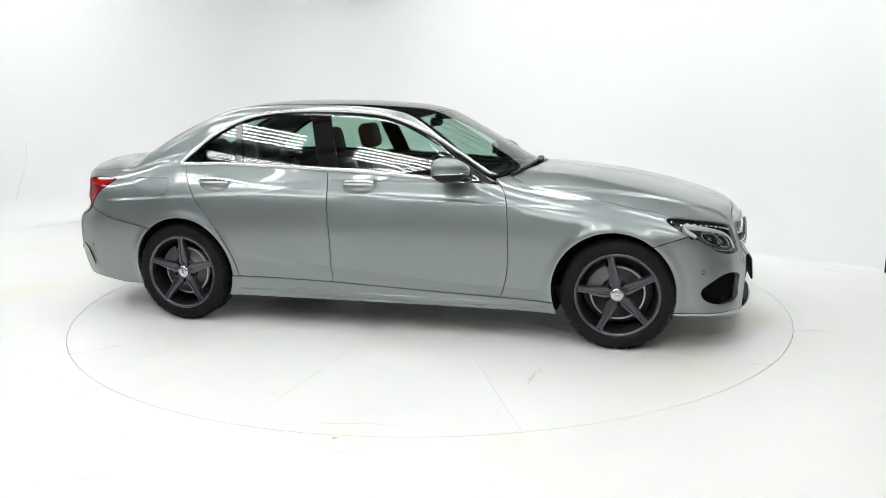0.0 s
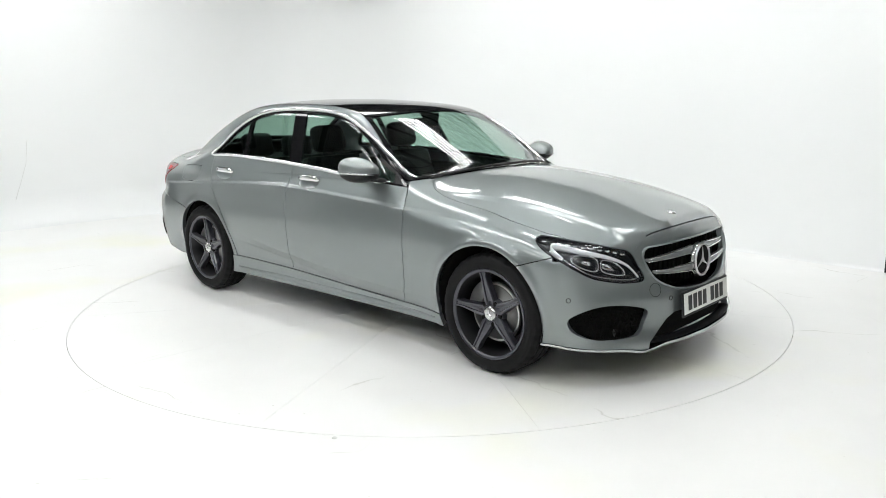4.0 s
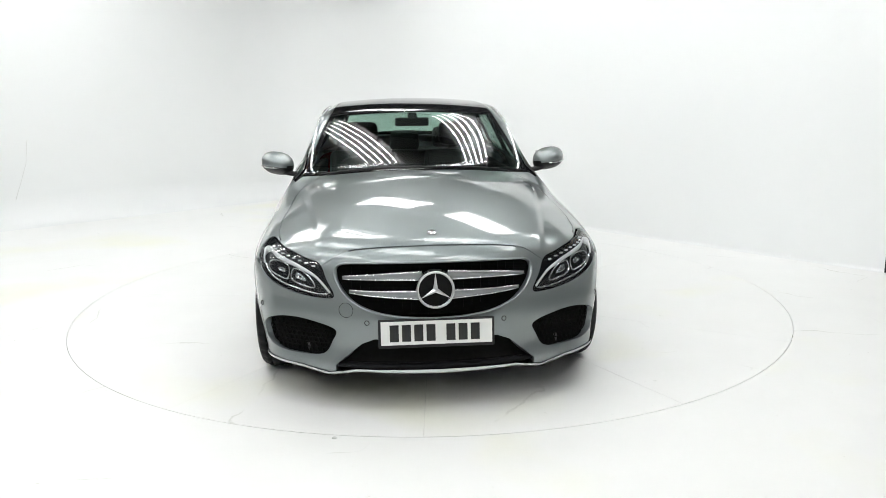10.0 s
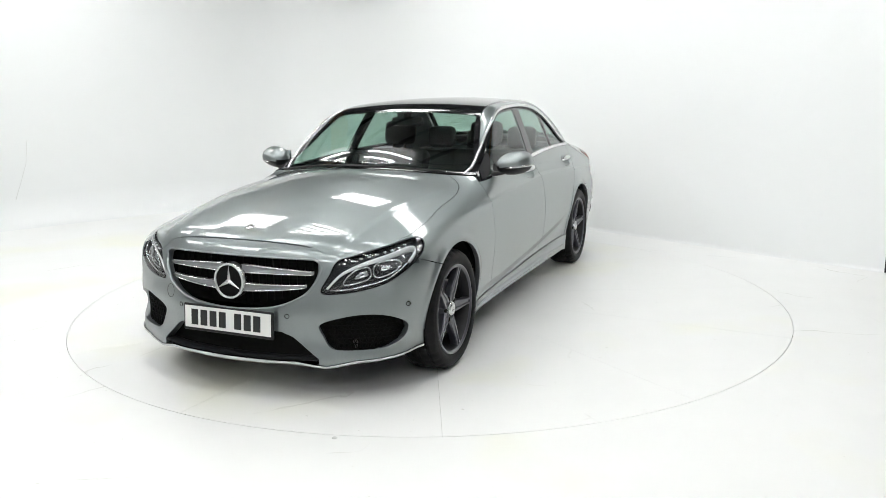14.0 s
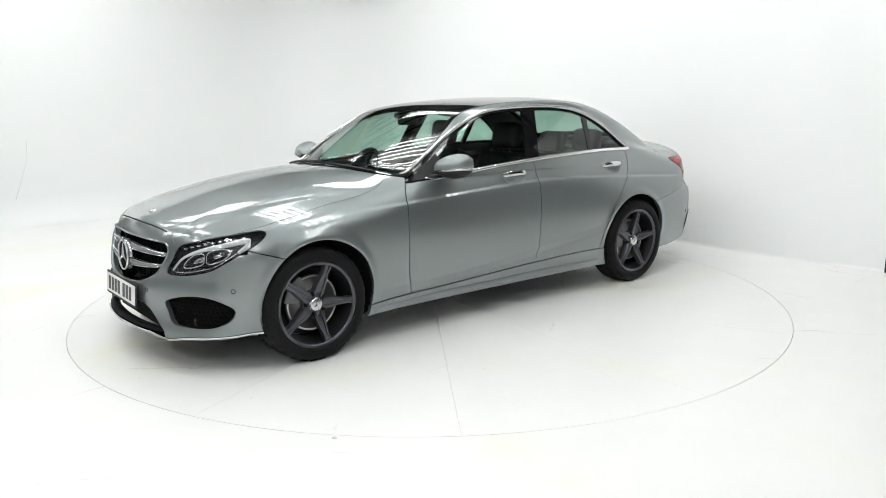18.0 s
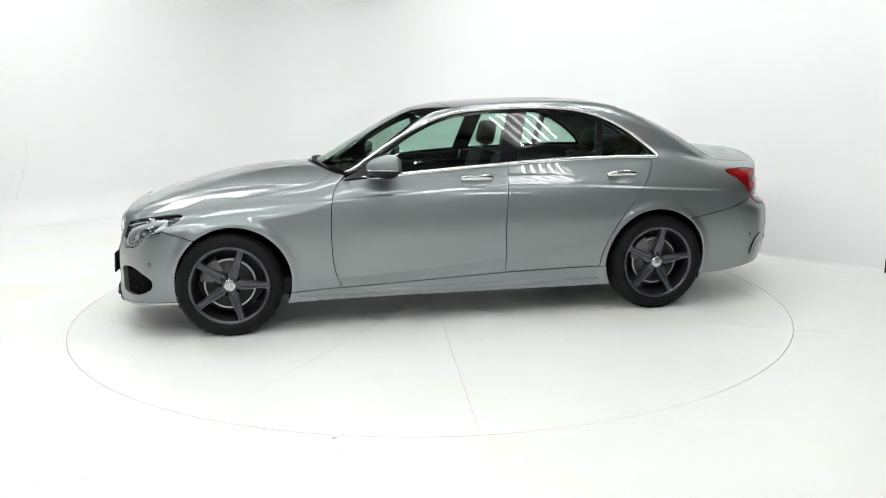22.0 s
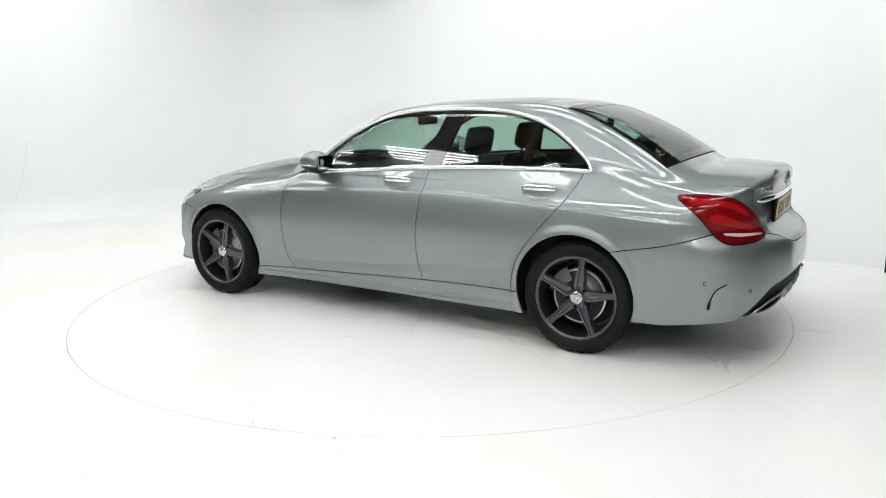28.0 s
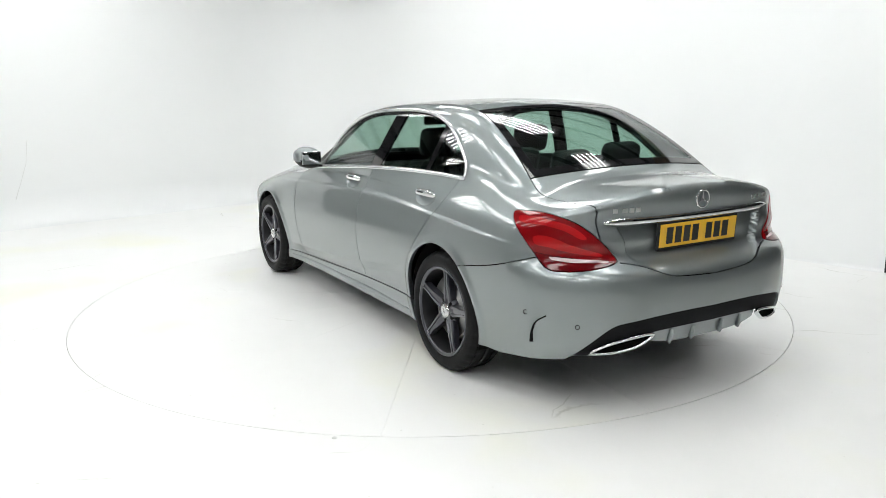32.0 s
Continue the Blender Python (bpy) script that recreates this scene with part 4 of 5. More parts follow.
    box(bm, -0.06, 0.06, -0.06, 0.06, -0.03, 0.02, None, 0.015)
    part("steering_hub", bm, TRIM_DARK, o)
    slab("inner_mirror", 0.10, 0.13, -0.12, 0.12, 1.25, 1.31, TRIM_DARK, "black rear-view mirror", 0.012)
    slab("mirror_stem", 0.11, 0.22, -0.03, 0.03, 1.30, 1.345, TRIM_DARK, "", 0.008)


place_wheels()
build_inside()


# ---- fittings on the body ----
def corner_at(s, z, o, d, out=0.0):
    """A point of the left front or rear corner: s along the chord, z up."""
    nrm = np.array([abs(d[1]) * (1 if o[0] > 0 else -1), abs(d[0]), 0.0])
    c = np.array([[o[0] + d[0] * s, o[1] + d[1] * s, z]]) - nrm * 0.3
    p = cast(c, nrm[None], 0.0, 0.7)
    n = normals_of(p)[0]
    return p[0] + n * out


def nose_at(y, z, out=0.0):
    p = cast(np.array([[1.2, y, z]]), np.array([[1.0, 0, 0]]), 0.02, 1.6)
    return p[0] + normals_of(p)[0] * out


def nose_many(yz, out=0.0):
    q = np.array(yz, float)
    O = np.stack([np.full(len(q), 1.2), q[:, 0], q[:, 1]], 1)
    p = cast(O, np.tile([1.0, 0, 0], (len(q), 1)), 0.02, 1.6)
    return list(p + normals_of(p) * out)


def tail_at(y, z, out=0.0):
    p = cast(np.array([[-1.3, y, z]]), np.array([[-1.0, 0, 0]]), 0.02, 1.6)
    return p[0] + normals_of(p)[0] * out


def both(name, V, F, mat, label="", parents=None, smooth=True):
    """The same part on the car's left and, mirrored, on its right."""
    made = []
    for i, s in enumerate((1, -1)):
        W = [(v[0], v[1] * s, v[2]) for v in V]
        me = mesh_from(name, W, F if s > 0 else [f[::-1] for f in F], mat, smooth)
        made.append(part_mesh(name, me, parents[i] if parents else car, label))
    return made


def ring(c, n, r, t, k=28, m=8):
    """A ring of tube radius t round the axis n."""
    n = Vector(n).normalized()
    a = n.orthogonal().normalized()
    b = n.cross(a)
    return sweep([Vector(c) + a * r * math.cos(q) + b * r * math.sin(q) for q in np.linspace(0, 2 * math.pi, k + 1)[:-1]], t, t, m, True, n)


def emblem(c, n, r, name, mat, t=0.006):
    """A ring with a three-armed star inside."""
    n = Vector(n).normalized()
    u = (Vector((0, 0, 1)) - n * n.z).normalized()
    w = u.cross(n)
    V, F = ring(c, n, r, t, 36)
    ob = part_mesh(name, mesh_from(name, V, F, mat), car, "chrome ring with a three-armed star")
    S = []
    for i in range(3):
        a = i * 2 * math.pi / 3
        S.append(Vector(c) + (u * math.cos(a) + w * math.sin(a)) * r * 0.97)
        a += math.pi / 3
        S.append(Vector(c) + (u * math.cos(a) + w * math.sin(a)) * r * 0.15)
    S += [Vector(c) + n * t * 1.6, Vector(c) - n * t]
    Fs = [(i, (i + 1) % 6, 6) for i in range(6)] + [((i + 1) % 6, i, 7) for i in range(6)]
    part_mesh("star", mesh_from("star", S, Fs, mat, False), ob)
    return ob


def plate(m, mat, label):
    bm = bmesh.new()
    box(bm, -0.012, 0.0, -0.272, 0.272, -0.072, 0.066, m, 0.006)
    holder = part("plate_holder", bm, BLACK_PLASTIC, car, "black number-plate holder", True)
    bm = bmesh.new()
    box(bm, 0.0, 0.004, -0.26, 0.26, -0.0555, 0.0555, m, 0.0015)
    p = part("number_plate", bm, mat, holder, label)
    xs = [-0.198, -0.141, -0.084, -0.027, 0.066, 0.123, 0.180]
    for x in xs:
        bm = bmesh.new()
        box(bm, 0.0042, 0.005, x - 0.021, x + 0.021, -0.0395, 0.0395, m)
        part("plate_bar", bm, INK, holder)


def build_front():
    # headlights: housing, light strip, projectors
    inner = clip(NOSE, lambda P: 1.5 - X(P), lambda P: in_head(P) - 0.002)
    house = panel("headlight_housing", [inner], material("headlight_bezel", (0.028, 0.028, 0.031), 0.25, 0.4), car, "dark headlight housing", (1, -1), lift=-0.034, depth=-0.028)
    top = [(0.0, 0.558), (0.035, 0.60), (0.078, 0.637), (0.16, 0.674), (0.25, 0.700), (0.34, 0.722), (0.405, 0.734), (0.445, 0.734), (0.452, 0.718), (0.43, 0.698), (0.40, 0.677)]
    path = [corner_at(s, z, HEAD_O, HEAD_D, -0.018) for s, z in smooth_loop(top, 4, False)]
    k = len(path) - 1
    wide = [0.006 + 0.012 * math.sin(math.pi * min(1, max(0, (i / k - 0.1) / 0.95)) ** 1.5) for i in range(k + 1)]
    V, F = sweep(path, 0.005, wide, 8)
    both("light_strip", V, F, WHITE_LENS, "white daytime light strip", house)
    path = [corner_at(s, z, HEAD_O, HEAD_D, -0.022) for s, z in smooth_loop([(0.01, 0.551), (0.06, 0.551), (0.15, 0.566), (0.25, 0.592), (0.33, 0.635), (0.39, 0.675)], 4, False)]
    V, F = sweep(path, 0.006, 0.004, 8)
    both("light_strip", V, F, SATIN, "silver strip in the headlight", house)
    # two lamp pods: a squarish projector and a bright reflector bowl
    pods = ([(0.225, 0.610), (0.300, 0.632), (0.352, 0.668), (0.345, 0.694), (0.30, 0.698), (0.235, 0.680), (0.214, 0.648)],
            [(0.075, 0.578), (0.150, 0.590), (0.195, 0.612), (0.200, 0.650), (0.185, 0.664), (0.130, 0.648), (0.085, 0.610)])
    for n, pod in enumerate(pods):
        lp = smooth_loop(pod, 5)
        V, F = sweep([corner_at(s, z, HEAD_O, HEAD_D, -0.022) for s, z in lp], 0.004, 0.004, 6, True)
        both("pod_rim", V, F, SATIN, "silver rim of a lamp pod", house)
        c = lp.mean(axis=0)
        rows = [[corner_at(c[0] + (s - c[0]) * q, c[1] + (z - c[1]) * q, HEAD_O, HEAD_D, -0.024 - dp) for s, z in lp] for q, dp in ((1.0, 0.0), (0.86, 0.012), (0.6, 0.018), (0.02, 0.02))]
        m = len(lp)
        V = [tuple(p) for r in rows for p in r]
        F = [(i * m + j, (i + 1) * m + j, (i + 1) * m + (j + 1) % m, i * m + (j + 1) % m) for i in range(3) for j in range(m)]
        both("pod_bowl", V, F, PROJECTOR, "dark glossy lamp bowl", house)
        k0, kd = (0.5, 0.016) if n else (0.34, -0.012)
        rows = [[corner_at(c[0] + kd + (s - c[0]) * q, c[1] + kd * 0.3 + (z - c[1]) * q, HEAD_O, HEAD_D, dp) for s, z in lp] for q, dp in ((k0, -0.034), (k0 * 0.8, -0.029), (k0 * 0.4, -0.032), (0.01, -0.036))]
        V = [tuple(p) for r in rows for p in r]
        F = [(i * m + j, (i + 1) * m + j, (i + 1) * m + (j + 1) % m, i * m + (j + 1) % m) for i in range(3) for j in range(m)]
        both("reflector", V, F, CHROME_SOFT, "bright reflector in the lamp pod", house)
    for i in range(9):
        s = 0.09 + 0.04 * i
        c = corner_at(s, float(np.interp(s, [0.06, 0.141, 0.25, 0.435], [0.676, 0.699, 0.722, 0.751])), HEAD_O, HEAD_D, -0.010)
        bm = bmesh.new()
        box(bm, -0.009, 0.009, -0.009, 0.009, -0.005, 0.005, Matrix.Translation(c), 0.002)
        V = [tuple(v.co) for v in bm.verts]
        bm.verts.index_update()
        F = [tuple(v.index for v in f.verts) for f in bm.faces]
        bm.free()
        both("indicator_cell", V, F, CHROME, "", house, False)
    # grille bars and emblem
    for z, w in ((0.646, 0.43), (0.556, 0.40)):
        for s in (1, -1):
            ys = np.linspace(0.062, w, 12)
            for dz, mat, hz, lab in ((0.016, CHROME, 0.0035, "chrome edge of a grille bar"), (0.0, BAR_GREY, 0.019, "silver grille bar"), (-0.017, CHROME, 0.0035, "chrome edge of a grille bar")):
                xn = nose_many([(y, z) for y in ys])
                pts = [[xn[j][0], s * y, z + dz * (0.45 + 0.9 * (w - y) / w) - 0.012 * (y / w) ** 2 * (1 if z > 0.6 else -1.4)] for j, y in enumerate(ys)]
                pts = [(p[0] - 0.022 + (0.008 if dz else 0.0), p[1], p[2]) for p in pts]
                V, F = sweep(pts, 0.010, [hz * (0.45 + 0.9 * (w - y) / w) if dz == 0 else hz for y in ys], 8)
                part_mesh("grille_bar", mesh_from("grille_bar", V, F, mat), car, lab)
    for i in range(22):
        y = -0.44 + 0.88 * i / 21
        zt = 0.70
        zb = 0.45 + 0.14 * (abs(y) / 0.46) ** 2
        bm = bmesh.new()
        x = float(nose_at(abs(y), 0.58)[0]) - 0.085
        box(bm, x - 0.01, x, y - 0.006, y + 0.006, zb + 0.005, zt)
        part("grille_slat", bm, UNDER, car)
    loop = smooth_loop([(0.0, 0.450), (0.16, 0.457), (0.288, 0.48), (0.398, 0.532), (0.452, 0.60), (0.468, 0.66), (0.45, 0.692), (0.375, 0.703), (0.0, 0.708), (-0.375, 0.703), (-0.45, 0.692), (-0.468, 0.66), (-0.452, 0.60), (-0.398, 0.532), (-0.288, 0.48), (-0.16, 0.457)], 4)
    rim_path = [(p[0], q[0], q[1]) for p, q in zip(nose_many(np.abs(loop), -0.004), loop)]
    V, F = sweep(rim_path, 0.012, 0.005, 8, True)
    part_mesh("grille_rim", mesh_from("grille_rim", V, F, PAINT), car)
    bm = bmesh.new()
    bmesh.ops.create_cone(bm, cap_ends=True, segments=36, radius1=0.093, radius2=0.080, depth=0.03, matrix=Matrix.Translation((2.160, 0, 0.582)) @ pose(0, 0, 0, 0, 90, 0))
    part("emblem_base", bm, SATIN, car, "silver emblem mount", True)
    bm = bmesh.new()
    bmesh.ops.create_cone(bm, cap_ends=True, segments=36, radius1=0.078, radius2=0.078, depth=0.004, matrix=Matrix.Translation((2.177, 0, 0.582)) @ pose(0, 0, 0, 0, 90, 0))
    part("emblem_disc", bm, UNDER, car)
    emblem((2.183, 0, 0.582), (1, 0, 0.05), 0.084, "front_emblem", STAR_SILVER, 0.0062)
    bm = bmesh.new()
    bmesh.ops.create_cone(bm, cap_ends=True, segments=24, radius1=0.026, radius2=0.022, depth=0.005, matrix=Matrix.Translation((1.99, 0, 0.83)) @ pose(0, 0, 0, 0, 18, 0))
    z = cast(np.array([[1.99, 0, 0.5]]), np.array([[0, 0, 1.0]]), 0.02, 1.0)[0][2]
    bmesh.ops.translate(bm, vec=(0, 0, z + 0.001 - 0.83), verts=bm.verts)
    part("bonnet_badge", bm, SATIN, car, "small round silver bonnet badge", True)
    plate(pose(2.214, 0, 0.388, 0, -5, 0), PLATE_WHITE, "white number plate with dark bars")
    # side intakes: a net of thin bars, and the lower intake's slats
    bars = []
    for i in range(9):
        zz = 0.27 + 0.021 * i
        bars.append([(y, zz) for y in np.linspace(0.48, 0.82, 12)])
    for k in range(19):
        for sgn in (1, -1):
            bars.append([(0.42 + 0.025 * k + sgn * 0.08 * t, 0.262 + 0.185 * t) for t in np.linspace(0, 1, 8)])
    VV, FF = [], []
    for b in bars:
        b = np.array(b)
        b = b[inside(FOG, b[:, 0], b[:, 1]) < 0.012]
        if len(b) < 2:
            continue
        V, F = sweep(nose_many(b, -0.030), 0.003, 0.0026, 4)
        k = len(VV)
        VV += V
        FF += [tuple(i + k for i in f) for f in F]
    both("intake_mesh", VV, FF, UNDER, "black mesh in the side intake")
    back = clip(NOSE, lambda P: inside(FOG, Y(P), Z(P)) - 0.01)
    panel("intake_back", [back], UNDER, car, "", (1, -1), lift=-0.05, depth=-0.05)
    for z in (0.220,):
        ys = np.linspace(-0.455, 0.455, 21)
        pts = [(p[0] - 0.03, y, z) for p, y in zip(nose_many([(abs(y), z) for y in ys]), ys)]
        V, F = sweep(pts, 0.030, 0.012, 8)
        part_mesh("intake_shelf", mesh_from("intake_shelf", V, F, DIFFUSER_BLACK), car, "black shelf above the front lip")
    # parking sensors
    for y, z in ((0.323, 0.43),):
        p, n = nose_at(y, z, 0.001), (0.95, 0.3, 0)
        V, F = ring(p, n, 0.011, 0.002, 16, 6)
        both("parking_sensor", V, F, BLACK_PLASTIC)
    p = corner_at(0.37, 0.472, HEAD_O, HEAD_D, 0.001)
    V, F = ring(p, (0.6, 0.8, 0), 0.011, 0.002, 16, 6)
    both("parking_sensor", V, F, BLACK_PLASTIC)
    V, F = sweep([nose_at(0.42 + 0.033 * math.cos(a), 0.485 + 0.034 * math.sin(a), 0.0) * np.array([1, -1, 1]) for a in np.linspace(0, 2 * math.pi, 25)[:-1]], 0.0012, 0.0012, 4, True)
    part_mesh("tow_cover_seam", mesh_from("tow_cover_seam", V, F, UNDER), car, "seam of the round tow-eye cover")


def build_sides():
    # mirrors
    V, F = [], []
    nu, nv = 28, 16
    for i in range(nu):
        a = 2 * math.pi * i / nu
        for j in range(nv + 1):
            b = -math.pi / 2 + math.pi * j / nv
            cx, sx = math.cos(a), math.sin(a)
            e = lambda v, p: math.copysign(abs(v) ** p, v)
            x = 0.125 * e(cx, 0.85) * e(math.cos(b), 0.8)
            y = 0.107 * e(sx, 0.9) * e(math.cos(b), 0.85)
            z = 0.076 * e(math.sin(b), 0.82)
            if x < 0:
                x *= 0.62
            z *= 1 - 0.25 * max(0, x) / 0.125
            V.append((0.425 + x + 0.10 * (y / 0.107) * -0.25, 0.910 + y, 1.033 + z + 0.012 * (y / 0.1)))
    for i in range(nu):
        i2 = (i + 1) % nu
        for j in range(nv):
            F.append((i * (nv + 1) + j, i2 * (nv + 1) + j, i2 * (nv + 1) + j + 1, i * (nv + 1) + j + 1))
    up, dn = [], []
    for f in F:
        zc = sum(V[i][2] for i in f) / 4
        (up if zc > 1.016 else dn).append(f)
    shell = both("mirror_housing", V, up, PAINT, "grey door-mirror shell")
    both("mirror_base", V, dn, BLACK_PLASTIC, "black lower mirror shell", shell)
    pts = [(0.425 + 0.126 * math.cos(a) * 1.0 - 0.025 * math.sin(a), 0.910 + 0.108 * math.sin(a), 1.012 + 0.01 * math.sin(a)) for a in np.linspace(radians(-10), radians(95), 14)]
    V2, F2 = sweep(pts, 0.006, [0.002 + 0.0045 * math.sin(math.pi * i / 13) for i in range(14)], 6)
    both("mirror_indicator", V2, F2, CHROME_SOFT, "clear indicator strip", shell)
    bm = bmesh.new()
    box(bm, 0.344, 0.352, 0.842, 0.982, 0.990, 1.080, None, 0.003)
    V3 = [tuple(v.co) for v in bm.verts]
    bm.verts.index_update()
    F3 = [tuple(v.index for v in f.verts) for f in bm.faces]
    bm.free()
    both("mirror_glass", V3, F3, material("mirror_silver", (0.55, 0.57, 0.58), 0.02, 1.0), "mirror pane", shell, False)
    V4, F4 = sweep([(0.50, 0.78, 0.965), (0.49, 0.83, 0.972), (0.46, 0.89, 0.985)], [0.05, 0.04, 0.03], [0.016, 0.015, 0.012], 10)
    both("mirror_arm", V4, F4, BLACK_PLASTIC, "black mirror arm", shell)
    tri = [side_at(0.67, 0.948, 0.003)[0], side_at(0.40, 0.966, 0.003)[0], side_at(0.42, 1.10, 0.001)[0], side_at(0.585, 1.005, 0.002)[0]]
    both("mirror_sail", tri, [(0, 1, 2, 3)], BLACK_PLASTIC, "black triangle in front of the window")
    # door handles in their cups
    for x0, z0 in HANDLES:
        rr, aa = np.meshgrid(1 - np.arange(9) / 8, 2 * math.pi * np.arange(28) / 28, indexing="ij")
        p, n = side_many(np.stack([x0 + HANDLE_RX * (rr * np.cos(aa)).ravel(), z0 - 0.006 + HANDLE_RZ * (rr * np.sin(aa)).ravel()], 1))
        V, F = list(p - n * (0.022 * (1 - rr ** 2) ** 0.8).reshape(-1, 1)), []
        for i in range(8):
            for j in range(28):
                j2 = (j + 1) % 28
                F.append((i * 28 + j, (i + 1) * 28 + j, (i + 1) * 28 + j2, i * 28 + j2))
        cup = both("handle_cup", V, F, PAINT, "hollow behind the door handle")
        pts, rx, rz = [], [], []
        for u in np.linspace(-1, 1, 15):
            p, n = side_at(x0 + 0.112 * u, z0 + 0.006)
            pts.append(p + n * (0.030 - 0.024 * abs(u) ** 4))
            rx.append(0.010 * (1 - 0.55 * abs(u) ** 5))
            rz.append(0.020 * (1 - 0.5 * abs(u) ** 4))
        V, F = sweep(pts, rx, rz, 10)
        both("door_handle", V, F, CHROME, "chrome door handle", cup)
    # wipers
    for y0, y1, x1 in ((-0.15, 0.52, 0.80), (-0.62, 0.02, 0.86)):
        pts = []
        for t in np.linspace(0, 1, 10):
            y = y0 + (y1 - y0) * t
            x = 0.86 - 0.10 * (abs(y) / 0.6) ** 2 - 0.02 * t
            z = cast(np.array([[x, abs(y), 0.75]]), np.array([[0, 0, 1.0]]), 0.02, 1.0)[0][2]
            pts.append((x, y, z + 0.012))
        V, F = sweep(pts, 0.010, 0.008, 6)
        part_mesh("wiper", mesh_from("wiper", V, F, BLACK_PLASTIC), car, "black windscreen wiper")
    bm = bmesh.new()
    bmesh.ops.create_uvsphere(bm, u_segments=10, v_segments=6, radius=0.016)
    bmesh.ops.transform(bm, matrix=pose(0.74, -0.40, 0.995) @ Matrix.Diagonal((1, 1.6, 0.6, 1)), verts=bm.verts)
    part("green_tag", bm, GREEN, car, "small green tag behind the windscreen", True)


def build_rear():
    plate(pose(-2.358, 0, 0.813, 0, 4, 180), PLATE_YELLOW, "yellow number plate with dark bars")
    c = tail_at(0, 0.972, 0.006)
    emblem(c, normals_of(np.array([c]))[0], 0.042, "rear_emblem", CHROME, 0.0045)
    for i, y in enumerate((0.50, 0.455, 0.42, 0.385)):
        p = tail_at(y, 0.948, 0.0)
        bm = bmesh.new()
        box(bm, -0.004, 0.002, -0.013, 0.013, -0.011, 0.011, Matrix.Translation(p) @ pose(0, 0, 0, 0, 0, -12), 0.001)
        part("badge_bar", bm, CHROME, car, "chrome badge bar on the boot lid")
    for i, y in enumerate((-0.40, -0.44, -0.48, -0.52)):
        p = tail_at(abs(y), 0.948, 0.0) * np.array([1, -1, 1])
        bm = bmesh.new()
        box(bm, -0.004, 0.002, -0.014, 0.014, -0.010, 0.010, Matrix.Translation(p) @ pose(0, 0, 0, 0, 0, 12), 0.001)
        part("badge_bar", bm, CHROME, car, "chrome badge bar on the boot lid")
    # tail-light details
    s = lambda P: along(P, TAIL_O, TAIL_D)
    tl = clip(TAIL, lambda P: X(P) + 1.7, lambda P: in_tail(P) + 0.012)
    strip = np.array([(0.195, 0.748), (0.215, 0.732), (0.30, 0.721), (0.455, 0.718), (0.462, 0.724), (0.40, 0.731), (0.30, 0.738)])
    panel("reversing_lamp", [clip(tl, lambda P: inside(strip, s(P), Z(P)))], CLEAR_STRIP, car, "clear reversing lamp strip", (1, -1), lift=0.0045, depth=0.004)
    for loop in ([(0.05, 0.915), (0.19, 0.912), (0.29, 0.885), (0.36, 0.835), (0.34, 0.825), (0.26, 0.865), (0.16, 0.888), (0.06, 0.89)],
                 [(0.13, 0.835), (0.20, 0.838), (0.30, 0.80), (0.41, 0.762), (0.42, 0.745), (0.30, 0.765), (0.20, 0.79), (0.14, 0.80)]):
        lp = smooth_loop(loop, 4)
        panel("tail_lamp_band", [clip(tl, lambda P: inside(lp, s(P), Z(P)))], RED_BRIGHT, car, "bright red lamp band", (1, -1), lift=0.0042, depth=0.002)
    # exhaust tips
    loop = smooth_loop([(0.655, 0.306), (0.60, 0.345), (0.51, 0.368), (0.40, 0.383), (0.375, 0.373), (0.41, 0.345), (0.46, 0.320), (0.56, 0.304)], 5)
    path = [tail_at(y - 0.012, z, -0.002) for y, z in loop]
    V, F = sweep(path, 0.012, 0.0085, 8, True)
    ex = both("exhaust_trim", V, F, CHROME, "chrome exhaust tip")
    cen = np.mean(path, axis=0) + np.array([0.05, 0, 0])
    both("exhaust_throat", [tuple(cen)] + [tuple(p + np.array([0.012, 0, 0])) for p in path], [(0, 1 + (i + 1) % len(path), 1 + i) for i in range(len(path))], UNDER, "dark exhaust opening", ex)
    # bumper vents, sensors, reflector
    path = [corner_at(u, z, (-2.02, 0.86), (-0.796, -0.606), 0.002) for u, z in smooth_loop([(0.115, 0.345), (0.12, 0.40), (0.14, 0.45), (0.19, 0.485)], 5, False)]
    V, F = sweep(path, [0.013 - 0.0115 * i / (len(path) - 1) for i in range(len(path))], 0.003, 6)
    both("bumper_vent", V, F, UNDER, "dark slit in the rear bumper")
    for u, z in ((0.085, 0.486), (0.33, 0.44)):
        p = corner_at(u, z, (-2.02, 0.86), (-0.796, -0.606), 0.001)
        V, F = ring(p, (-0.6, 0.8, 0) if u < 0.2 else (-0.85, 0.5, 0), 0.010, 0.002, 16, 6)
        both("parking_sensor", V, F, BLACK_PLASTIC)
    # fins of the rear diffuser
    for y in (0.10, 0.24):
        V, F = sweep([tail_at(y, 0.375, -0.022), tail_at(y, 0.34, -0.013), tail_at(y, 0.31, -0.016)], [0.006, 0.010, 0.008], 0.014, 8)
        both("diffuser_fin", V, F, PAINT)


build_front()
build_sides()
build_rear()


# ---- the hall ----
WALL_S = (4.472, 4.362, 4.268, 4.233, 4.603, 4.498)
BOLTS = [(R_ * math.cos(radians(a)), R_ * math.sin(radians(a))) for R_, a in ((2.515, -100),)]


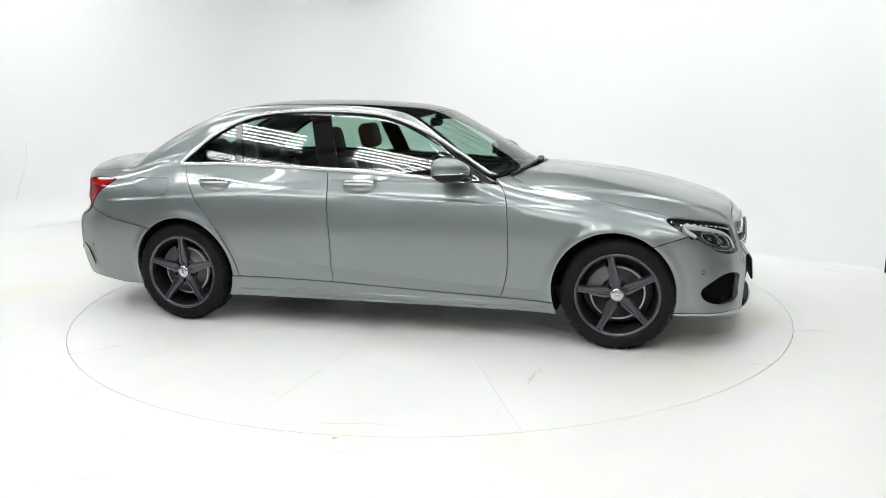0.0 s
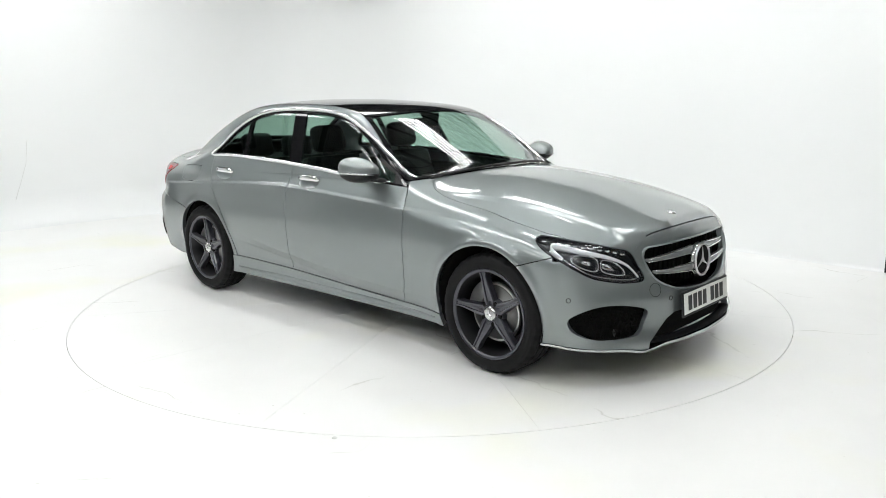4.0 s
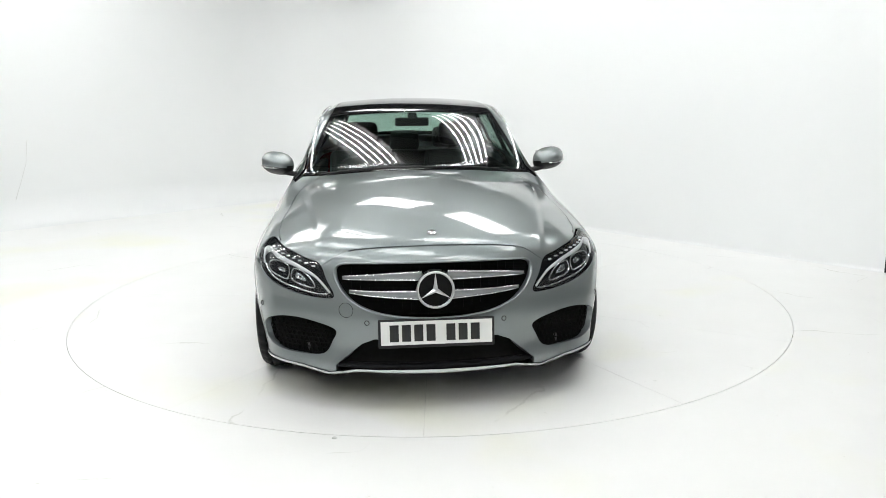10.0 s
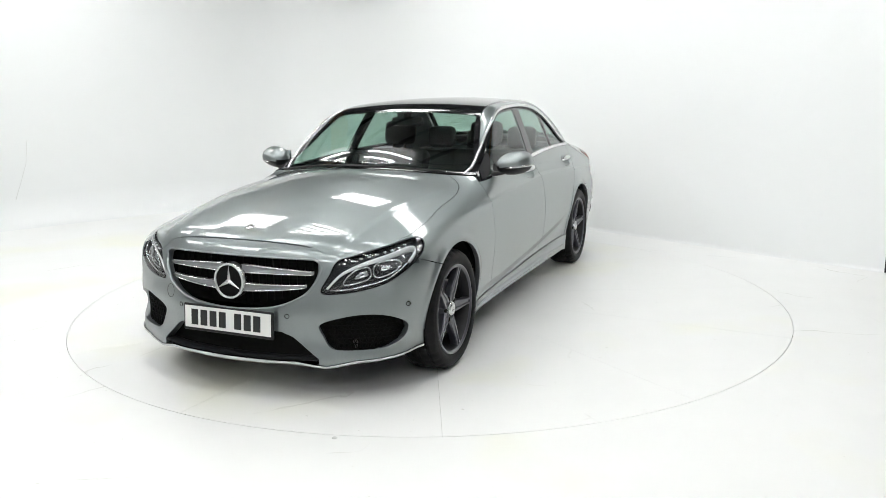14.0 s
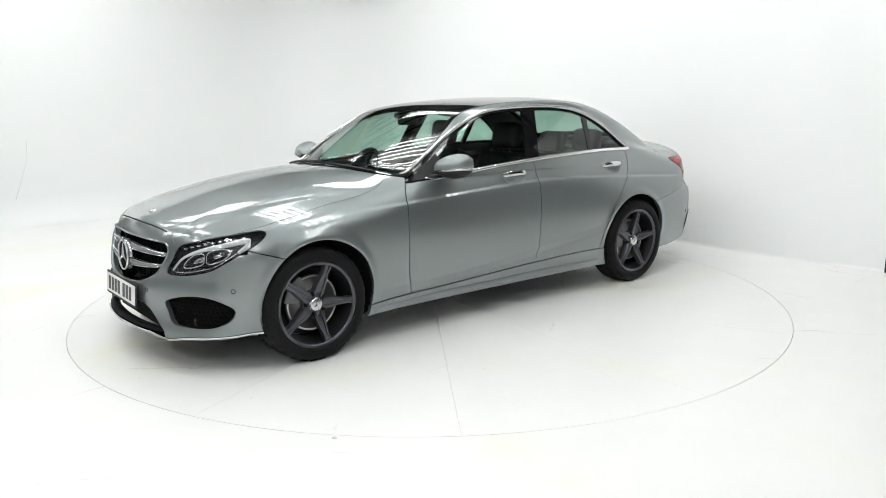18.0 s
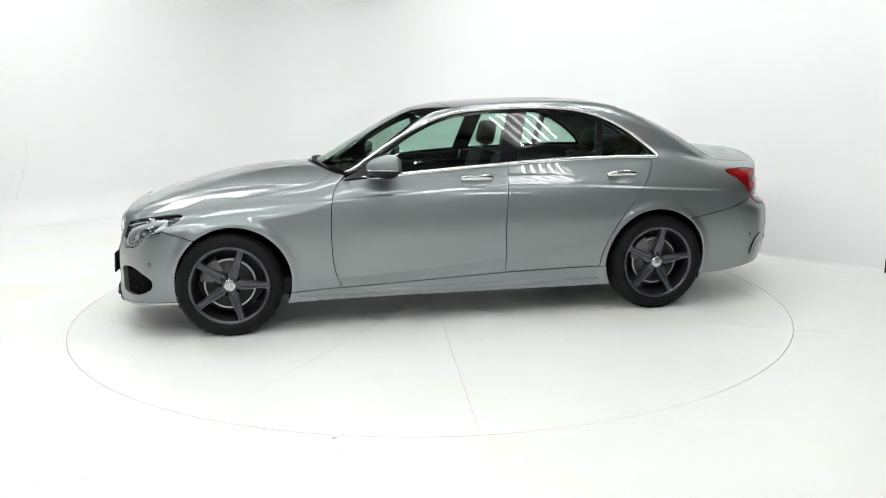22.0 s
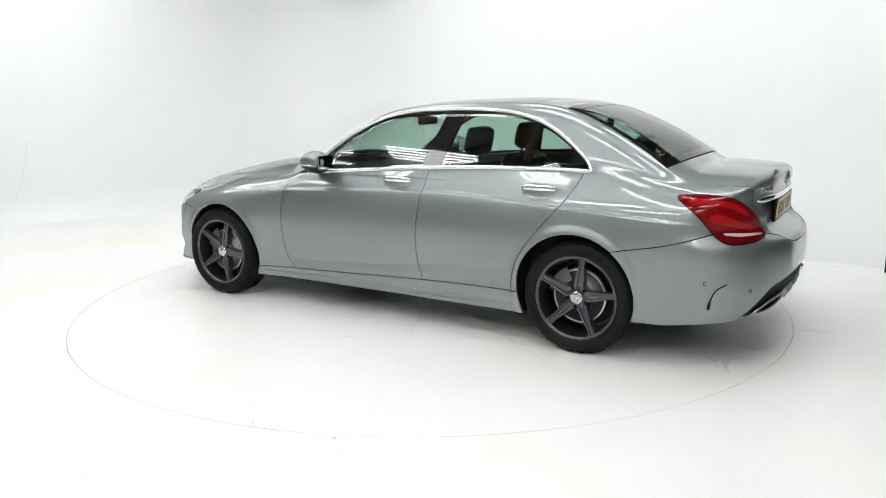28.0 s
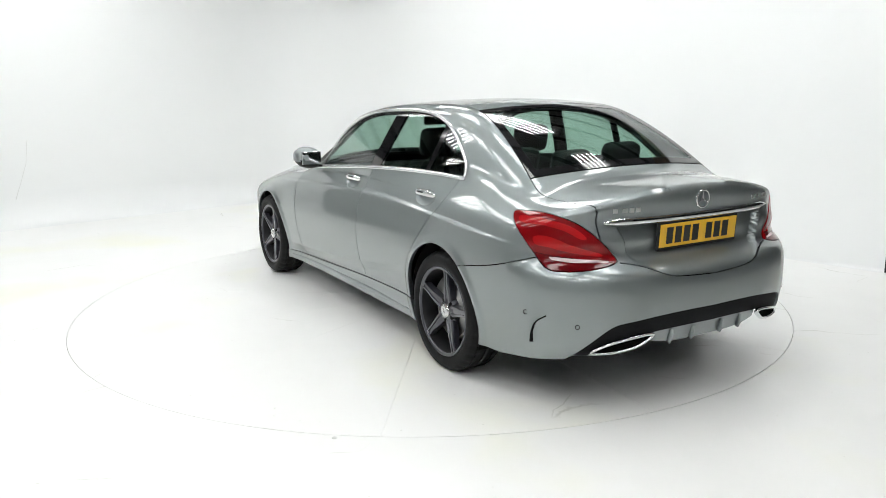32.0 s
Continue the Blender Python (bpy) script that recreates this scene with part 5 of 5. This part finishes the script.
def build_hall():
    n = 128
    V, F = [], []
    R = TABLE_R + 0.0040
    big = 14.0
    for i in range(n):
        a = 2 * math.pi * i / n
        c, s = math.cos(a), math.sin(a)
        m = big / max(abs(c), abs(s))
        V += [(R * c, R * s, 0), (m * c, m * s, 0), (R * c, R * s, -0.05)]
    for i in range(n):
        j = (i + 1) % n
        F += [(3 * i, 3 * i + 1, 3 * j + 1, 3 * j), (3 * i, 3 * j, 3 * j + 2, 3 * i + 2)]
    tagged(new("floor", mesh_from("floor", V, F, FLOOR, False)), "white painted concrete floor with hairline cracks and stains", "floor", "", "structure")
    V, F = lathe([(0.0, -0.05), (R + 0.02, -0.05)], 64)
    V = [(v[0], v[2], v[1]) for v in V]
    tagged(new("table_pit", mesh_from("table_pit", V, F, GROOVE, False)), "dark gap round the turntable", "floor gap", "", "structure")
    t = thing("turntable", "round white painted turntable set flush in the floor", "turntable")
    V, F = lathe([(0.0, -0.012), (TABLE_R - 0.01, -0.012), (TABLE_R - 0.01, -0.05)], n)
    part_mesh("deck", mesh_from("deck", [(v[0], v[2], v[1]) for v in V], F, GROOVE, False), t)
    # twelve wedge plates with fine joints
    g = 0.0007
    for k in range(12):
        a0, a1 = radians(25 + 30 * k), radians(55 + 30 * k)
        mid = (a0 + a1) / 2
        apex = Vector((math.cos(mid), math.sin(mid))) * g / math.sin(radians(15))
        top = [apex] + [Vector((math.cos(a), math.sin(a))) * TABLE_R for a in np.linspace(a0 + g / TABLE_R, a1 - g / TABLE_R, 13)]
        V = [(p.x, p.y, 0.0) for p in top] + [(p.x, p.y, -0.012) for p in top]
        m = len(top)
        F = [tuple(range(m))] + [(i, i + m, (i + 1) % m + m, (i + 1) % m) for i in range(m)]
        part_mesh("plate", mesh_from("plate", V, F, TABLE, False), t)
    # right-hand and left-hand white walls meeting in a round corner
    p1 = Vector((3.69, 0.42))
    corner = Vector((-1.53, 6.37))
    d1 = (corner - p1).normalized()
    d2 = Vector((-d1.y, d1.x))
    rad = 1.3
    path = [p1 - d1 * 0.6, corner - d1 * rad]
    cc = corner - d1 * rad + d2 * rad
    for i in range(1, 17):
        a = math.pi / 2 * i / 16
        path.append(cc - d2 * rad * math.cos(a) + d1 * rad * math.sin(a))
    path.append(corner + d2 * 4.85)
    H = 2.80
    V, F = [], []
    nf = 9
    for i, p in enumerate(path):
        if i in (0, 1):
            o, r = Vector((d1.y, -d1.x)), 0.03
        elif i == len(path) - 1:
            o, r = d1, 0.34
        else:
            o, r = (p - cc).normalized(), 0.03 + 0.31 * (i - 1) / 16
        for j in range(nf):
            g = math.pi / 2 * j / (nf - 1)
            c = p - o * r * (1 - math.sin(g))
            V.append((c.x, c.y, r * (1 - math.cos(g)) + 0.001))
        q = p + o * 0.15
        V += [(p.x, p.y, H), (q.x, q.y, H), (q.x, q.y, 0)]
    k = nf + 3
    for i in range(len(path) - 1):
        for j in range(k - 1):
            F.append((i * k + j, i * k + j + 1, i * k + k + j + 1, i * k + k + j))
    F += [tuple(range(k))[::-1], tuple((len(path) - 1) * k + j for j in range(k))]
    w = tagged(new("wall_cove", mesh_from("wall_cove", V, F, WALL, True)), "plain white studio wall with a rounded corner", "wall", "", "structure")
    w.data.set_sharp_from_angle(angle=radians(40))
    # the doorway beyond: a lintel and the wall's far stretch, unseen, added for fill light
    for nm, u0, u1, z0 in (("wall_lintel", 4.85, 6.45, 2.1), ("wall_far_bounce", 6.45, 9.5, 0.0)):
        P = [corner + d2 * u0, corner + d2 * u1, corner + d2 * u1 + d1 * 0.15, corner + d2 * u0 + d1 * 0.15]
        V = [(p.x, p.y, z) for z in (z0, H) for p in P]
        F = [(3, 2, 1, 0), (4, 5, 6, 7)] + [(i, (i + 1) % 4, (i + 1) % 4 + 4, i + 4) for i in range(4)]
        tagged(new(nm, mesh_from(nm, V, F, WALL, False)), "unseen white wall by the doorway, added to bounce light", "wall", "", "structure")
    # a dark slab fills the doorway in place of the unlit space behind it
    P = [corner + d2 * 4.86 + d1 * 0.09, corner + d2 * 6.44 + d1 * 0.09, corner + d2 * 6.44 + d1 * 0.14, corner + d2 * 4.86 + d1 * 0.14]
    V = [(p.x, p.y, z) for z in (0.004, 2.09) for p in P]
    F = [(3, 2, 1, 0), (4, 5, 6, 7)] + [(i, (i + 1) % 4, (i + 1) % 4 + 4, i + 4) for i in range(4)]
    tagged(new("doorway_shade_slab", mesh_from("doorway_shade_slab", V, F, DOORWAY_SHADE, False)), "dark slab standing in for the shade in the open doorway", "door", "", "structure")
    # a jagged seam and a scuff at the wall's open end, and the dark edge post at the other
    for nm, pts, r in (("wall_seam", [(WALL_S[0], 0.172), (WALL_S[1], 0.461), (WALL_S[2], 0.718), (WALL_S[3], 0.98)], 0.0022), ("wall_scuff", [(WALL_S[4], 0.166), (WALL_S[5], 0.155)], 0.006)):
        P = [(*(corner + d2 * u - d1 * 0.002), z) for u, z in pts]
        V, F = sweep(P, r, r, 5)
        tagged(new(nm, mesh_from(nm, V, F, WALL_MARK if nm == "wall_seam" else GROOVE)), "thin dark mark on the white wall", "wall mark", "", "structure")
    bm = bmesh.new()
    box(bm, -0.005, 0.005, -0.005, 0.005, 0, 0.30, Matrix.Translation((p1.x - 0.01, p1.y - 0.012, 0)))
    tagged(part("wall_trim", bm, BLACK_PLASTIC, None), "dark edge strip at the wall's end", "trim", "", "structure")
    for x, y in BOLTS:
        V, F = lathe([(0.0, 0.003), (0.010, 0.003), (0.013, 0.0)], 12)
        ob = tagged(new("floor_bolt", mesh_from("floor_bolt", [(v[0], v[2], v[1]) for v in V], F, WALL_MARK)), "small grey bolt set in the white floor", "bolt")
        ob.location = (x, y, 0)
    # the hall round it: unseen walls, each side's tone set to balance light on the car
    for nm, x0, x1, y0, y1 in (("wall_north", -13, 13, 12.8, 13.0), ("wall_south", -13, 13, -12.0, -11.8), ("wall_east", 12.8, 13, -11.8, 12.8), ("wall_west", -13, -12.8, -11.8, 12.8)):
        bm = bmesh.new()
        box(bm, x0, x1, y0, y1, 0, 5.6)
        ob = part(nm, bm, {"wall_west": HALL_BOUNCE, "wall_south": HALL_BOUNCE_MID}.get(nm, HALL_WALL), None)
        tagged(ob, "unseen hall wall, toned pale to bounce light on the car" if nm == "wall_west" else "unseen hall wall, toned to balance the light on the car", "wall", "", "structure")
    V, F = [], []
    m = 130
    for i in range(m + 1):
        y = -12 + 25 * i / m
        z = 5.4 + (0.04 if i % 2 else 0)
        V += [(-13, y, z), (13, y, z)]
        if i:
            k = 2 * i
            F.append((k - 2, k - 1, k + 1, k))
    tagged(new("ceiling", mesh_from("ceiling", V, F, ROOF_SHEET, False)), "grey ribbed sheet-metal hall roof", "ceiling", "", "structure")


    for i in range(21):
        bm = bmesh.new()
        y = -11.4 + 1.2 * i
        box(bm, -12.8, 12.8, y - 0.04, y + 0.04, 5.26, 5.40)
        tagged(part("purlin", bm, PURLIN, None), "dark steel roof purlin under the sheeting", "purlin", "purlins")
    for x in (-3.1, 5.2):
        bm = bmesh.new()
        box(bm, x - 0.16, x + 0.16, -11.8, 12.8, 4.75, 5.4, None, 0.02)
        tagged(part("roof_beam", bm, TIMBER, None), "brown laminated timber roof beam", "roof beam", "roof beams")


def build_lamps():
    def bank(m):
        lamp = thing("ceiling_lamp", "bank of white fluorescent tubes under the hall roof", "lamp", "tube lamps")
        # a folded white tray, open below
        prof = [(-0.36, -0.055), (-0.29, 0.055), (0.29, 0.055), (0.36, -0.055), (0.364, -0.05), (0.295, 0.062), (-0.295, 0.062), (-0.364, -0.05)]
        k = len(prof)
        V = [(x, y, z) for x in (-0.80, 0.80) for y, z in prof]
        F = [(i, (i + 1) % k, (i + 1) % k + k, i + k) for i in range(k)]
        part_mesh("reflector_tray", mesh_from("reflector_tray", V, F, FITTING, False), lamp, "white folded reflector tray")
        for x in (-0.801, 0.797):
            bm = bmesh.new()
            box(bm, x, x + 0.004, -0.36, 0.36, -0.052, 0.06)
            part("end_plate", bm, FITTING, lamp)
        for i in range(5):
            bm = bmesh.new()
            box(bm, -0.79, 0.79, -0.255 + 0.12 * i, -0.225 + 0.12 * i, 0.02, 0.05, None, 0.004)
            part("batten", bm, FITTING, lamp)
        for x in (-0.6, 0.6):
            bm = bmesh.new()
            box(bm, x - 0.006, x + 0.006, -0.006, 0.006, 0.062, 1.49)
            part("hanger", bm, STEELWORK, lamp, "steel hanger rod")
        V, F = lathe([(0.012, -0.76), (0.017, -0.75), (0.017, 0.75), (0.012, 0.76)], 8)
        me = mesh_from("tube", [(v[1], v[0], v[2]) for v in V], F, TUBE)
        for i in range(5):
            t = part_mesh("tube", me, lamp, "lit white tube")
            t.location = (0, -0.24 + 0.12 * i, 0)
        lamp.matrix_basis = m
        return lamp
    first = None
    for x, y, rz in LAMPS:
        m = pose(x, y, 3.95, 0, 0, rz)
        if first is None:
            first = bank(m)
        else:
            copy_thing(first, m)


# staggered rows side by side, each running along the right-hand wall; the lone last bank is added to brighten the left
# wall
LAMPS = [(x + 1.6 * k, y - 1.6 * k, -45) for x, y, k0, k1 in ((1.0, 1.36, -1, 2), (-1.1, 0.75, -1, 3), (-1.81, -1.45, -2, 4), (-4.0, -2.16, -1, 4), (-4.72, -4.36, 0, 4), (-3.9, 2.8, 0, 1)) for k in range(k0, k1)]
build_hall()
build_lamps()
for ob in car.children:
    if not ob.name.startswith("wheel") or ob.name.startswith("wheel_"):
        ob.matrix_basis = Matrix.Translation((CAR_X, CAR_Y, 0)) @ ob.matrix_basis


def motions():
    rows = [(t / 2, pose(0, 0, 0, 0, 0, TURN_0 + TURN_RATE * t / 2)) for t in range(65)]
    walk(car, rows)
    walk(bpy.data.objects["turntable"], rows)


motions()
